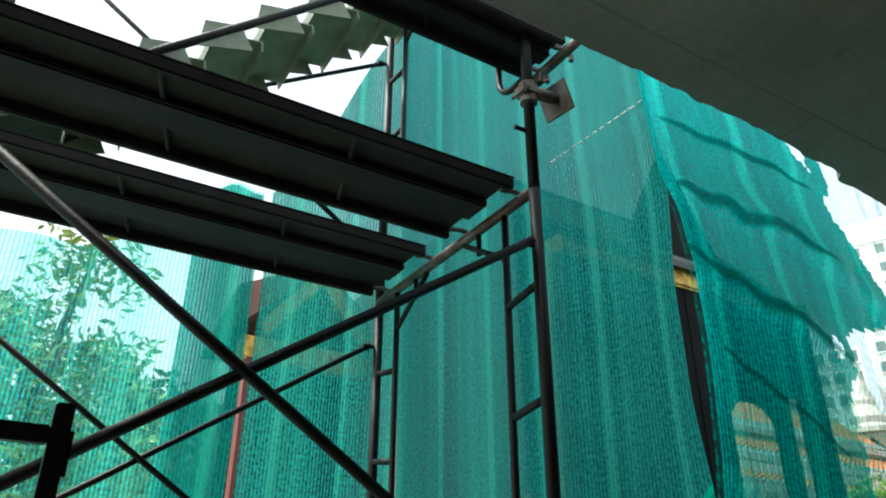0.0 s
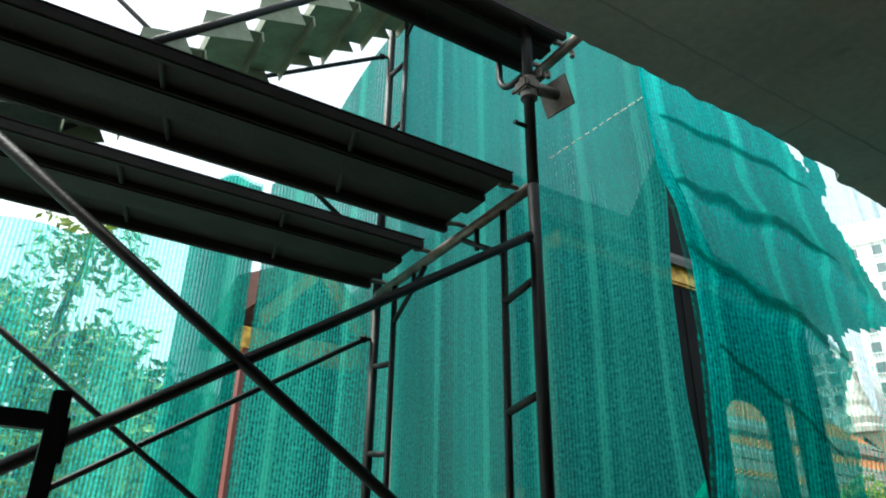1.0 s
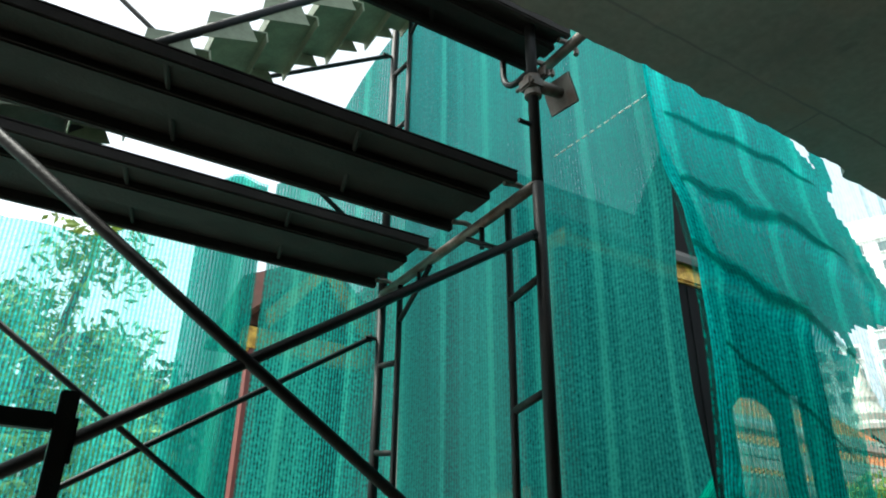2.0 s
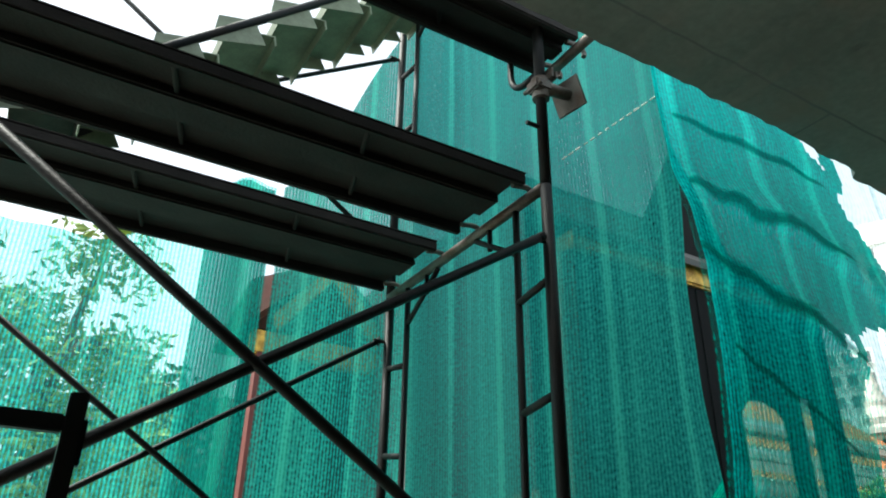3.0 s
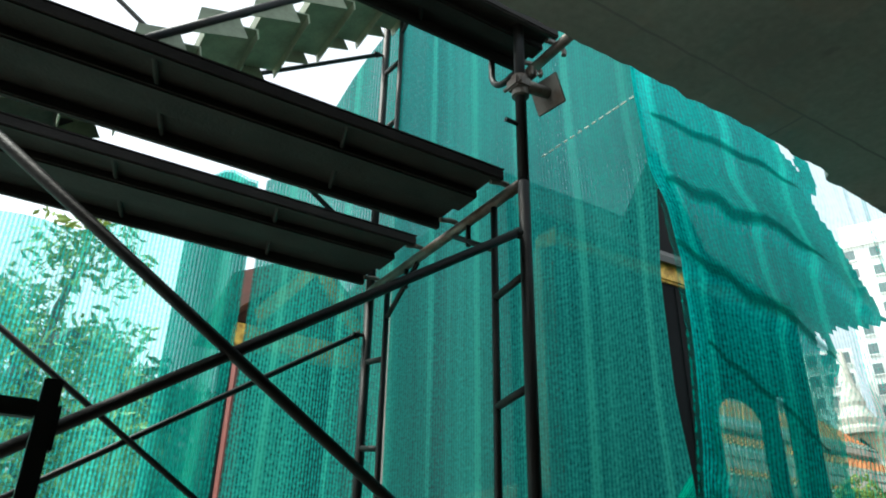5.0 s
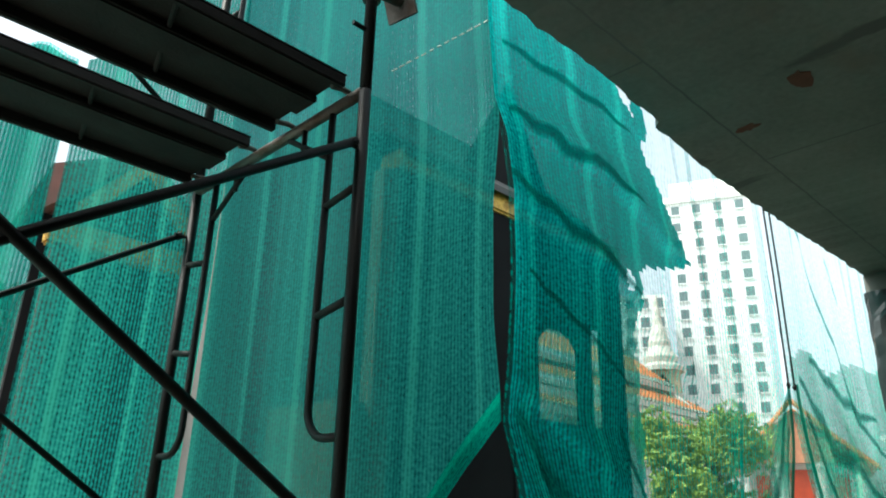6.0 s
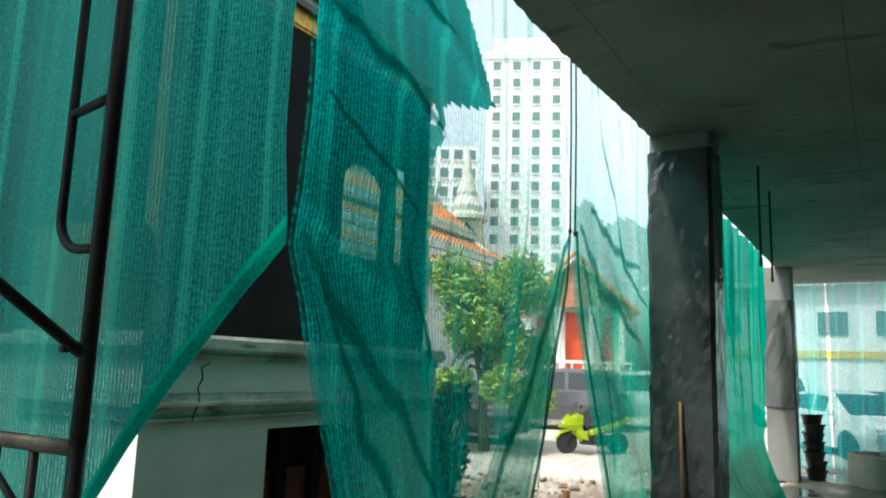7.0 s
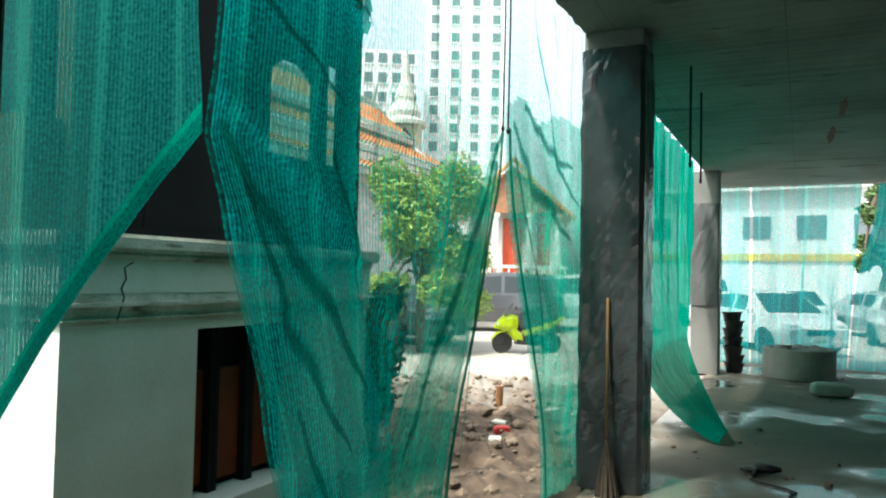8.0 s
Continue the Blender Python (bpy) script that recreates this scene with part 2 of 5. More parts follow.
def sweep(bm, pts, r, seg=10, cap=True):
    """A round tube along points; r one radius or one for each point."""
    pts = [Vector(p) for p in pts]
    rs = r if isinstance(r, (list, tuple)) else [r] * len(pts)
    rings, side = [], None
    for i, p in enumerate(pts):
        d = (pts[min(i + 1, len(pts) - 1)] - pts[max(i - 1, 0)]).normalized()
        if side is None:
            side = d.orthogonal().normalized()
        side = (side - d * side.dot(d)).normalized()
        up = d.cross(side)
        rings.append([bm.verts.new(p + (side * math.cos(a) + up * math.sin(a)) * rs[i]) for a in (2 * math.pi * k / seg for k in range(seg))])
    for a, b in zip(rings, rings[1:]):
        for k in range(seg):
            bm.faces.new((a[k], a[(k + 1) % seg], b[(k + 1) % seg], b[k]))
    if cap:
        bm.faces.new(rings[0][::-1])
        bm.faces.new(rings[-1])
    return bm


def tube(p, q, r, seg=10):
    return sweep(bmesh.new(), [p, q], r, seg)


def lathe(profile, seg=24):
    """A turned form from (radius, height) pairs."""
    bm = bmesh.new()
    rings = []
    for r, z in profile:
        rings.append([bm.verts.new((r * math.cos(2 * math.pi * k / seg), r * math.sin(2 * math.pi * k / seg), z)) for k in range(seg)])
    for a, b in zip(rings, rings[1:]):
        for k in range(seg):
            bm.faces.new((a[k], a[(k + 1) % seg], b[(k + 1) % seg], b[k]))
    bm.faces.new(rings[0][::-1])
    bm.faces.new(rings[-1])
    return bm


def extrude(outline, axis, a, b):
    """A prism: outline in the two other axes (in order), from a to b along axis 0, 1 or 2."""
    bm = bmesh.new()
    def place(p, d):
        q = list(p)
        q.insert(axis, d)
        return bm.verts.new(q)
    va, vb = [place(p, a) for p in outline], [place(p, b) for p in outline]
    n = len(outline)
    bm.faces.new(va[::-1])
    bm.faces.new(vb)
    for i in range(n):
        bm.faces.new((va[i], va[(i + 1) % n], vb[(i + 1) % n], vb[i]))
    return bm


def cloth(name, place, us, vs, mat, keep, size):
    nu, nv = len(us), len(vs)
    pts = [place(u, v) for v in vs for u in us]
    faces = []
    for j in range(nv - 1):
        for i in range(nu - 1):
            if keep is None or keep((us[i] + us[i + 1]) / 2, (vs[j] + vs[j + 1]) / 2):
                faces.append((j * nu + i, j * nu + i + 1, (j + 1) * nu + i + 1, (j + 1) * nu + i))
    if not faces:
        return None
    me = bpy.data.meshes.new(name)
    me.from_pydata(pts, [], faces)
    layer = me.uv_layers.new(name="metres")
    grid = [(u, v) if size is None else size(u, v) for v in vs for u in us]
    for loop in me.loops:
        layer.data[loop.index].uv = grid[loop.vertex_index]
    me.materials.append(mat)
    me.polygons.foreach_set("use_smooth", [True] * len(me.polygons))
    return new(name, me)


def sheet(name, place, us, vs, mat, label, category, keep=None, group="", size=None, widths=1):
    """A net: place(u, v) gives the point; us, vs the grid; UVs in metres by size(u, v).
    widths: how many widths of cloth are sewn side by side, each a part."""
    if widths < 2:
        return tagged(cloth(name, place, us, vs, mat, keep, size), label, category, group)
    ob = tagged(new(name), label, category, group)
    n = len(us) - 1
    cuts = [round(n * k / widths) for k in range(widths + 1)]
    for a, b in zip(cuts, cuts[1:]):
        piece = cloth("net_width", place, us[a:b + 1], vs, mat, keep, size)
        if piece is not None:
            piece.parent = ob
    return ob


def steps(a, b, d):
    n = max(2, int(round(abs(b - a) / d)) + 1)
    return [a + (b - a) * i / (n - 1) for i in range(n)]


def smooth_step(a, b, x):
    t = min(1.0, max(0.0, (x - a) / (b - a)))
    return t * t * (3 - 2 * t)


# ---- ground ----
def ground_height(x, y):
    near = smooth_step(1.5, 2.2, y) * (1 - smooth_step(9, 13, math.hypot(x - 5, (y - 3) * 1.2)))
    z = near * (0.10 * noise.noise((x * 1.1, y * 1.1, 3)) + 0.09 * noise.noise((x * 3.1, y * 3.1, 7)) + 0.07 * noise.noise((x * 8, y * 8, 1)))
    dip = smooth_step(1.42, 1.6, y) * (1 - smooth_step(3.2, 3.6, y)) * (1 - smooth_step(2.2, 3.2, x))
    return z - 0.25 * dip


xs = sorted(set([-900, -300, -100, -40, -20, -12] + [round(v, 3) for v in steps(-8, 2, 0.5) + steps(2, 13, 0.09) + steps(13, 30, 1.0)] + [45, 80, 160, 400, 900]))
ys = sorted(set([-900, -300, -100, -40, -20, -10, -4, 0] + [round(v, 3) for v in steps(1, 7, 0.09) + steps(7, 24, 1.0)] + [40, 80, 160, 400, 900]))
me = bpy.data.meshes.new("ground")
me.from_pydata([(x, y, ground_height(x, y)) for y in ys for x in xs], [], [(j * len(xs) + i, j * len(xs) + i + 1, (j + 1) * len(xs) + i + 1, (j + 1) * len(xs) + i) for j in range(len(ys) - 1) for i in range(len(xs) - 1)])
GROUND = material("earth_and_pale_yard", (0.42, 0.39, 0.35), (0.3, 0.27, 0.23), 0.9, 0, 0.7, 25, 0.5, 0.5)
gt = GROUND.node_tree
gpos = gt.nodes.new("ShaderNodeTexCoord")
gdist = gt.nodes.new("ShaderNodeVectorMath")
gdist.operation = "DISTANCE"
gdist.inputs[1].default_value = (6.0, 2.5, 0)
gt.links.new(gpos.outputs["Object"], gdist.inputs[0])
gn = gt.nodes.new("ShaderNodeTexNoise")
gn.inputs["Scale"].default_value, gn.inputs["Detail"].default_value = 0.9, 5
gt.links.new(gpos.outputs["Object"], gn.inputs["Vector"])
gsum = gt.nodes.new("ShaderNodeMath")
gsum.operation = "MULTIPLY_ADD"
gsum.inputs[1].default_value = 5.0
gt.links.new(gn.outputs["Fac"], gsum.inputs[0])
gt.links.new(gdist.outputs["Value"], gsum.inputs[2])
gmap = gt.nodes.new("ShaderNodeMapRange")
gmap.inputs["From Min"].default_value, gmap.inputs["From Max"].default_value = 6.0, 9.5
gt.links.new(gsum.outputs[0], gmap.inputs["Value"])
gmix = gt.nodes.new("ShaderNodeMix")
gmix.data_type = "RGBA"
gt.links.new(gmap.outputs[0], gmix.inputs[0])
old = gt.nodes["Principled BSDF"].inputs["Base Color"].links[0].from_socket
earth = gt.nodes.new("ShaderNodeValToRGB")
earth.color_ramp.elements[0].position, earth.color_ramp.elements[1].position = 0.35, 0.65
earth.color_ramp.elements[0].color, earth.color_ramp.elements[1].color = (0.04, 0.026, 0.018, 1), (0.16, 0.108, 0.075, 1)
gn2 = gt.nodes.new("ShaderNodeTexNoise")
gn2.inputs["Scale"].default_value, gn2.inputs["Detail"].default_value = 4, 8
gt.links.new(gpos.outputs["Object"], gn2.inputs["Vector"])
gt.links.new(gn2.outputs["Fac"], earth.inputs[0])
gt.links.new(earth.outputs[0], gmix.inputs[6])
gt.links.new(old, gmix.inputs[7])
gt.links.new(gmix.outputs[2], gt.nodes["Principled BSDF"].inputs["Base Color"])
me.materials.append(GROUND)
tagged(new("ground", me), "dug brown earth running out to a pale paved yard", "ground", kind="structure")

# ---- concrete building shell ----
EDGE, FLOOR, CEIL = 1.42, 0.03, 3.6


def slab_edge(x):
    bow = -0.048 + 0.03 * smooth_step(2.2, 2.8, x) + 0.045 * smooth_step(2.88, 2.94, x) + 0.03 * smooth_step(2.95, 3.6, x) - 0.03 * smooth_step(4.2, 5.6, x)
    return EDGE + bow + 0.018 * noise.noise((x * 7, 0, 5)) + 0.012 * noise.noise((x * 19, 2, 5)) + 0.02 * (noise.noise((x * 1.3, 9, 2)) > 0.25) * smooth_step(3.5, 4.5, x)


def edged_slab(z0, z1, x0, x1, y0, ragged):
    bm = bmesh.new()
    cols = []
    for x in steps(x0, x1, 0.04 if ragged else 0.5):
        y = slab_edge(x) if ragged else EDGE - 0.02
        cols.append([bm.verts.new(p) for p in ((x, y0, z0), (x, y, z0 + (0.012 * noise.noise((x * 9, 4, 4)) if ragged else 0)), (x, y - 0.01, z1), (x, y0, z1))])
    for a, b in zip(cols, cols[1:]):
        for k in range(4):
            bm.faces.new((a[k], a[(k + 1) % 4], b[(k + 1) % 4], b[k]))
    bm.faces.new(cols[0])
    bm.faces.new(cols[-1][::-1])
    return bm


FLOORMAT = material("dusty_damp_concrete_floor", (0.235, 0.2, 0.155), (0.13, 0.108, 0.085), 0.7, 0, 0.9, 30, 0.25, 0.5)
ft = FLOORMAT.node_tree
fp = ft.nodes.new("ShaderNodeTexCoord")
fnz = ft.nodes.new("ShaderNodeTexNoise")
fnz.inputs["Scale"].default_value, fnz.inputs["Detail"].default_value = 0.55, 3
ft.links.new(fp.outputs["Object"], fnz.inputs["Vector"])
fr = ft.nodes.new("ShaderNodeMapRange")
fr.inputs["From Min"].default_value, fr.inputs["From Max"].default_value = 0.50, 0.58
fr.inputs["To Min"].default_value, fr.inputs["To Max"].default_value = 0.85, 0.12
ft.links.new(fnz.outputs["Fac"], fr.inputs["Value"])
ft.links.new(fr.outputs[0], ft.nodes["Principled BSDF"].inputs["Roughness"])
tagged(part("floor", edged_slab(-0.1, FLOOR, -8, 16.6, -8, False), FLOORMAT), "dusty concrete floor slab with wet patches", "floor", kind="structure")
tagged(part("ceiling", edged_slab(CEIL, CEIL + 0.25, -8, 16.6, -8, True), SOFFIT), "stained raw concrete soffit with a ragged edge", "ceiling", kind="structure")
tagged(part("wall_south", boxes(((-8.2, -8.2, 0), (16.6, -8, 3.85))), CONCRETE), "plain grey concrete wall", "wall", kind="structure")
tagged(part("wall_west", boxes(((-8.2, -8, 0), (-8, 1.4, 3.85))), CONCRETE), "plain grey concrete wall", "wall", kind="structure")
slab = bpy.data.objects["ceiling"]
random.seed(8)
for x, y, w, d in ((2.98, 0.78, 0.10, 0.05), (3.22, 1.12, 0.03, 0.06), (9.4, -0.52, 0.6, 0.05), (11.1, -0.45, 0.6, 0.06)):
    rim = [(x + w * math.cos(a) * random.uniform(0.6, 1.2), y + d * math.sin(a) * random.uniform(0.5, 1.2)) for a in (2 * math.pi * k / 16 for k in range(16))]
    part("rust_patch", extrude(rim, 2, CEIL - 0.004, CEIL + 0.01), RUST, slab, "dull red stain")
FILMMAT = material("wrinkled_plastic_film", (0.055, 0.058, 0.062), (0.03, 0.032, 0.034), 0.13, 0, 2.5, 8, 0.7, 0.4)


def column(x, y, label):
    ob = thing("column", (x, y, FLOOR), label, "column", "concrete columns of the shell", "structure")
    bm = box(bmesh.new(), (0, 0, 0), (0.42, 0.46, CEIL - FLOOR + 0.002), 0.012)
    part("shaft", bm, CONCRETE, ob)
    return ob


column_a = column(5.9, 0.99, "grey concrete column wrapped in wrinkled plastic film")
def film_sleeve(ob, z0, z1, slack, seed, mat, label):
    """Plastic film wound round a column, a little proud of it and creased."""
    zs, n = steps(z0, z1, 0.045), 44
    ring = []
    for k in range(n):
        a = 2 * math.pi * k / n
        c, d = math.cos(a), math.sin(a)
        m = max(abs(c), abs(d))
        ring.append((0.21 + 0.224 * c / m, 0.23 + 0.244 * d / m, c / m, d / m))
    pts = []
    for z in zs:
        for x, y, c, d in ring:
            w = slack * abs(noise.noise((x * 5 + z * 1.2, y * 5 - z * 0.6, seed)) + 0.5 * noise.noise((x * 12, y * 12 + z * 5, seed)))
            pts.append((x + c * w, y + d * w, z))
    faces = [(j * n + k, j * n + (k + 1) % n, (j + 1) * n + (k + 1) % n, (j + 1) * n + k) for j in range(len(zs) - 1) for k in range(n)]
    me = bpy.data.meshes.new("film")
    me.from_pydata(pts, [], faces)
    me.materials.append(mat)
    fo = new("film", me)
    fo.parent = ob
    tagged(fo, label)


film_sleeve(column_a, 0.01, 3.43, 0.02, 3, FILMMAT, "wrinkled dark plastic film")
column_b = column(13.9, 1.2, "grey concrete column with loose plastic film")
film_sleeve(column_b, 1.2, 3.0, 0.03, 9, material("clear_dusty_film", (0.13, 0.13, 0.13), (0.08, 0.08, 0.08), 0.25, 0, 2, 14, 0.4), "loose wrinkled plastic film")
column(-2.1, 0.95, "plain grey concrete column")

# ---- scaffold ----
LEG_X, NEAR, FAR, BAY = 1.33, 1.69, 2.91, 1.83


def scaffold_frame(x, z, label):
    """A ladder-type frame, 1.22 m wide and 1.70 m high, in the plane x; z its foot."""
    ob = thing("scaffold_bay", (x, NEAR, z), label, "scaffold frame", "steel scaffold frames")
    w, h, r, ri = 1.22, 1.70, 0.0215, 0.0135
    for y in (0, w):
        part("leg", tube((0, y, 0), (0, y, h + 0.02), r, 14), STEEL, ob, smooth=True)
    part("top_bar", tube((0, 0.0, h), (0, w, h), r, 14), GALV, ob, "scuffed bare steel crossbar", smooth=True)
    for y, s in ((0, 1), (w, -1)):
        d = 0.185
        bend = [(0, y + s * d, h - 0.02), (0, y + s * d, 0.62)]
        for k in range(1, 7):
            a = k * math.pi / 12
            bend.append((0, y + s * (d - 0.1 + 0.1 * math.cos(a)), 0.62 - 0.1 * math.sin(a)))
        bend.append((0, y, 0.52))
        part("inner_post", sweep(bmesh.new(), bend, ri, 10), STEEL, ob, smooth=True)
        for zr in (h - 0.375, h - 0.77):
            part("rung", tube((0, y, zr + 0.015), (0, y + s * d, zr - 0.015), ri, 10), STEEL, ob, smooth=True)
        for zp in (h - 0.23, h - 1.45):
            part("lock_pin", tube((-0.02, y, zp), (-0.075, y, zp), 0.009, 8), STEEL, ob)
        part("knee_brace", tube((0, y + s * d, h - 0.20), (0, y + s * 0.46, h - 0.025), ri * 0.85, 8), STEEL, ob, smooth=True)
    for y in (0.36, 0.86):
        part("strut", tube((0, y, h), (0, y, h - 0.11), ri * 0.8, 8), STEEL, ob, smooth=True)
    return ob


TOP = 3.17
f_mid = scaffold_frame(LEG_X, TOP - 1.70, "dark painted tubular steel scaffold frame with inner rungs")
copy_thing(f_mid, pose(LEG_X, NEAR, TOP - 3.40))
copy_thing(f_mid, pose(LEG_X, NEAR, TOP))
copy_thing(f_mid, pose(LEG_X - BAY, NEAR, TOP))
copy_thing(f_mid, pose(LEG_X - BAY, NEAR, TOP - 1.70))
copy_thing(f_mid, pose(LEG_X - BAY, NEAR, TOP - 3.40))


def cross_brace(p, q, label):
    ob = thing("cross_brace", p, label, "scaffold brace", "scaffold cross braces")
    d = Vector(q) - Vector(p)
    part("rod", tube((0, 0, 0), d, 0.0125 if p[1] > 2 else 0.0155, 10), STEEL, ob, smooth=True)
    n = d.normalized()
    for c in (Vector((0, 0, 0)), d):
        part("flat_end", tube(c - n * 0.012, c + n * 0.012, 0.017, 8), STEEL, ob)
    return ob


for y, lifts in ((NEAR - 0.03, (TOP - 1.45,)), (FAR, (TOP - 1.45, TOP + 0.25))):
    for z in lifts:
        cross_brace((LEG_X - 0.05, y, z), (LEG_X - BAY - 0.05, y, z + 1.22), "dark steel diagonal brace of the scaffold")
        cross_brace((LEG_X - 0.05, y + 0.01, z + 1.22), (LEG_X - BAY - 0.05, y + 0.01, z), "dark steel diagonal brace of the scaffold")


def deck(x1, y0, y1, z, length, label):
    """A steel plank with down-turned edges, ribs below and hooks at its end; x1 its end, z its underside."""
    ob = thing("scaffold_deck", (x1, y0, z), label, "scaffold deck", "steel scaffold decks")
    w = y1 - y0
    part("sheet", boxes(((-length, 0, 0.045), (0, w, 0.05))), DECK, ob)
    for y in (0, w - 0.03):
        part("edge_rail", box(bmesh.new(), (-length, y, 0), (0, y + 0.03, 0.045), 0.006), DECK, ob)
    for k, x in enumerate((-0.32 * length, -0.68 * length)):
        part("rib", tube((x - 0.06, 0.03, 0.03), (x + 0.06, w - 0.03, 0.03), 0.009, 8), DECK, ob)
    part("channel", box(bmesh.new(), (-length, w * 0.36, 0.008), (0, w * 0.64, 0.0445), 0.008), DECK, ob)
    for xa, s in ((0, 1), (-length, -1)):
        for y in (0.06, w - 0.06):
            pts = [(xa - s * 0.02, y, 0.02), (xa + s * 0.03, y, 0.03)] + [(xa + s * (0.045 + 0.03 * math.sin(a)), y, 0.0 + 0.03 * math.cos(a)) for a in (0.3, 0.9, 1.5, 2.1)]
            part("hook", sweep(bmesh.new(), pts, 0.011, 8), GALV, ob)
    return ob


for xe in (LEG_X - 0.04, LEG_X - BAY - 0.04):
    deck(xe, 1.75, 2.228, 3.195, BAY - 0.08, "dusty dark steel scaffold plank seen from below")
    deck(xe, 2.392, 2.925, 3.195, BAY - 0.08, "dusty dark steel scaffold plank seen from below")
deck(1.475, 1.605, 1.88, 3.86, BAY - 0.05, "dusty dark steel plank of the upper scaffold lift")

transom = thing("transom_tube", (1.17, 1.50, 3.84), "scuffed steel tube clamped across under the upper plank", "scaffold tube")
part("pipe", tube((0.325, 0.02, 0.01), (0.325, 0.40, 0.01), 0.0215, 12), GALV, transom, smooth=True)

part("end_cap", lathe([(0.023, 0), (0.023, 0.012)], 12), STEEL, transom).matrix_local = pose(0.325, 0.012, 0.01, 90, 0, 0)
clamp = thing("swivel_clamp", (LEG_X, NEAR, 3.60), "rusty swivel clamp with a square base plate on the scaffold leg", "scaffold clamp")
part("collar", lathe([(0.022, -0.05), (0.034, -0.045), (0.036, 0.045), (0.024, 0.05)], 14), GALV, clamp)
part("jaw", box(bmesh.new(), (-0.045, -0.04, -0.02), (0.03, 0.035, 0.03), 0.008), GALV, clamp)
part("bolt", tube((-0.03, -0.05, 0.0), (-0.03, 0.06, 0.01), 0.009, 8), GALV, clamp)
part("wing_nut", boxes(((0.02, -0.05, 0.045), (0.028, -0.01, 0.085)), ((0.04, -0.05, 0.045), (0.048, -0.01, 0.075))), GALV, clamp)
part("spigot", sweep(bmesh.new(), [(0.02, -0.02, 0.0), (0.12, -0.02, 0.012)], [0.026, 0.022], 12), GALV, clamp, smooth=True)
plate = box(bmesh.new(), (0.118, -0.085, -0.06), (0.126, 0.05, 0.075), 0.004)
bmesh.ops.rotate(plate, cent=(0.122, -0.02, 0.01), matrix=Matrix.Rotation(radians(-18), 3, "Y") @ Matrix.Rotation(radians(14), 3, "Z"), verts=plate.verts)
part("base_plate", plate, GALV, clamp, "thin square steel plate")

stair = thing("scaffold_stair", (-0.49, 2.40, 3.25), "pale green perforated steel scaffold stair seen from below", "stair")
for y in (0.0, 0.47):
    part("stringer", tube((0.0, y, 0.0), (1.80, y, 1.66), 0.02, 10), STEEL, stair, smooth=True)
for k in range(8):
    x, z = 0.12 + 0.215 * k, 0.14 + 0.2 * k
    tread = boxes(((-0.02, 0.005, 0.0), (0.20, 0.465, 0.006)), ((-0.02, 0.005, -0.045), (-0.014, 0.465, 0.0)), ((0.194, 0.005, -0.045), (0.2, 0.465, 0.0)))
    bmesh.ops.rotate(tread, cent=(0.1, 0.2, 0), matrix=Matrix.Rotation(radians(-12), 3, "Y"), verts=tread.verts)
    ob = part("tread", tread, STAIR, stair)
    ob.location = (x, 0, z)
    for y in (-0.004, 0.466):
        wing = extrude([(-0.06, -0.12), (0.16, -0.05), (0.10, 0.06), (-0.05, 0.02)], 1, y, y + 0.006)
        part("bracket", wing, STAIR, ob)

post = thing("steel_post", (-0.012, 1.55, -0.25), "black square steel post with a welded side bar", "post")
part("upright", box(bmesh.new(), (-0.018, -0.018, 0), (0.018, 0.018, 2.42), 0.003), STEEL, post)
part("side_bar", box(bmesh.new(), (-0.75, -0.015, 2.34), (-0.018, 0.015, 2.375), 0.003), STEEL, post)
part("cleat", box(bmesh.new(), (0.018, -0.012, 2.28), (0.026, 0.012, 2.37), 0.002), STEEL, post)

# ---- nets ----
CORNER_R, SLIT = Vector((1.70, 3.40)), Vector((2.068, 1.71))


def ripple(u, v, amp, seed):
    return amp * (noise.noise((u * 1.6, v * 0.25, seed)) + 0.5 * noise.noise((u * 4.5, v * 0.5, seed + 3)) + 0.25 * noise.noise((u * 11, v * 1.2, seed + 5)))


# the net that closes the far side of the scaffold, in two lengths with a gap between
def net_l(u, v):
    return (u, 3.40 + ripple(u, v, 0.05, 11) + 0.05 * max(0, 3 - v), v)


def top_l(x):
    return 3.35 + 0.55 * smooth_step(0.0, 0.75, x) + 1.6 * smooth_step(0.85, 1.75, x) + 0.05 * noise.noise((x * 5, 1, 1))


def net_l_at(u, h):
    return net_l(u, h * top_l(u))


sheet("scaffold_net", lambda u, h: tuple(Vector(net_l_at(u, h)) + Vector((0, 0.03, 0))), steps(0.52, 0.85, 0.045), steps(0.0, 1, 0.014), NET_INNER, "second layer of green shade net beside a slit", "shade net", None, "green shade nets", lambda u, h: (u, h * top_l(u)))
sheet("scaffold_net", net_l_at, steps(-3.2, 0.85, 0.05), steps(0.0, 1, 0.014), NET, "green shade net hung behind the scaffold", "shade net", None, "green shade nets", lambda u, h: (u, h * top_l(u)), 6)
sheet("scaffold_net", net_l_at, steps(0.89, 1.70, 0.045), steps(0.0, 1, 0.01), NET_INNER, "green shade net hung behind the scaffold", "shade net", None, "green shade nets", lambda u, h: (u, h * top_l(u)), 2)


# the return from the scaffold's corner to the slit
def hem_r(s):
    return 2.12 - 1.14 * s - 0.45 * s * s


LEN_R = (CORNER_R - SLIT).length


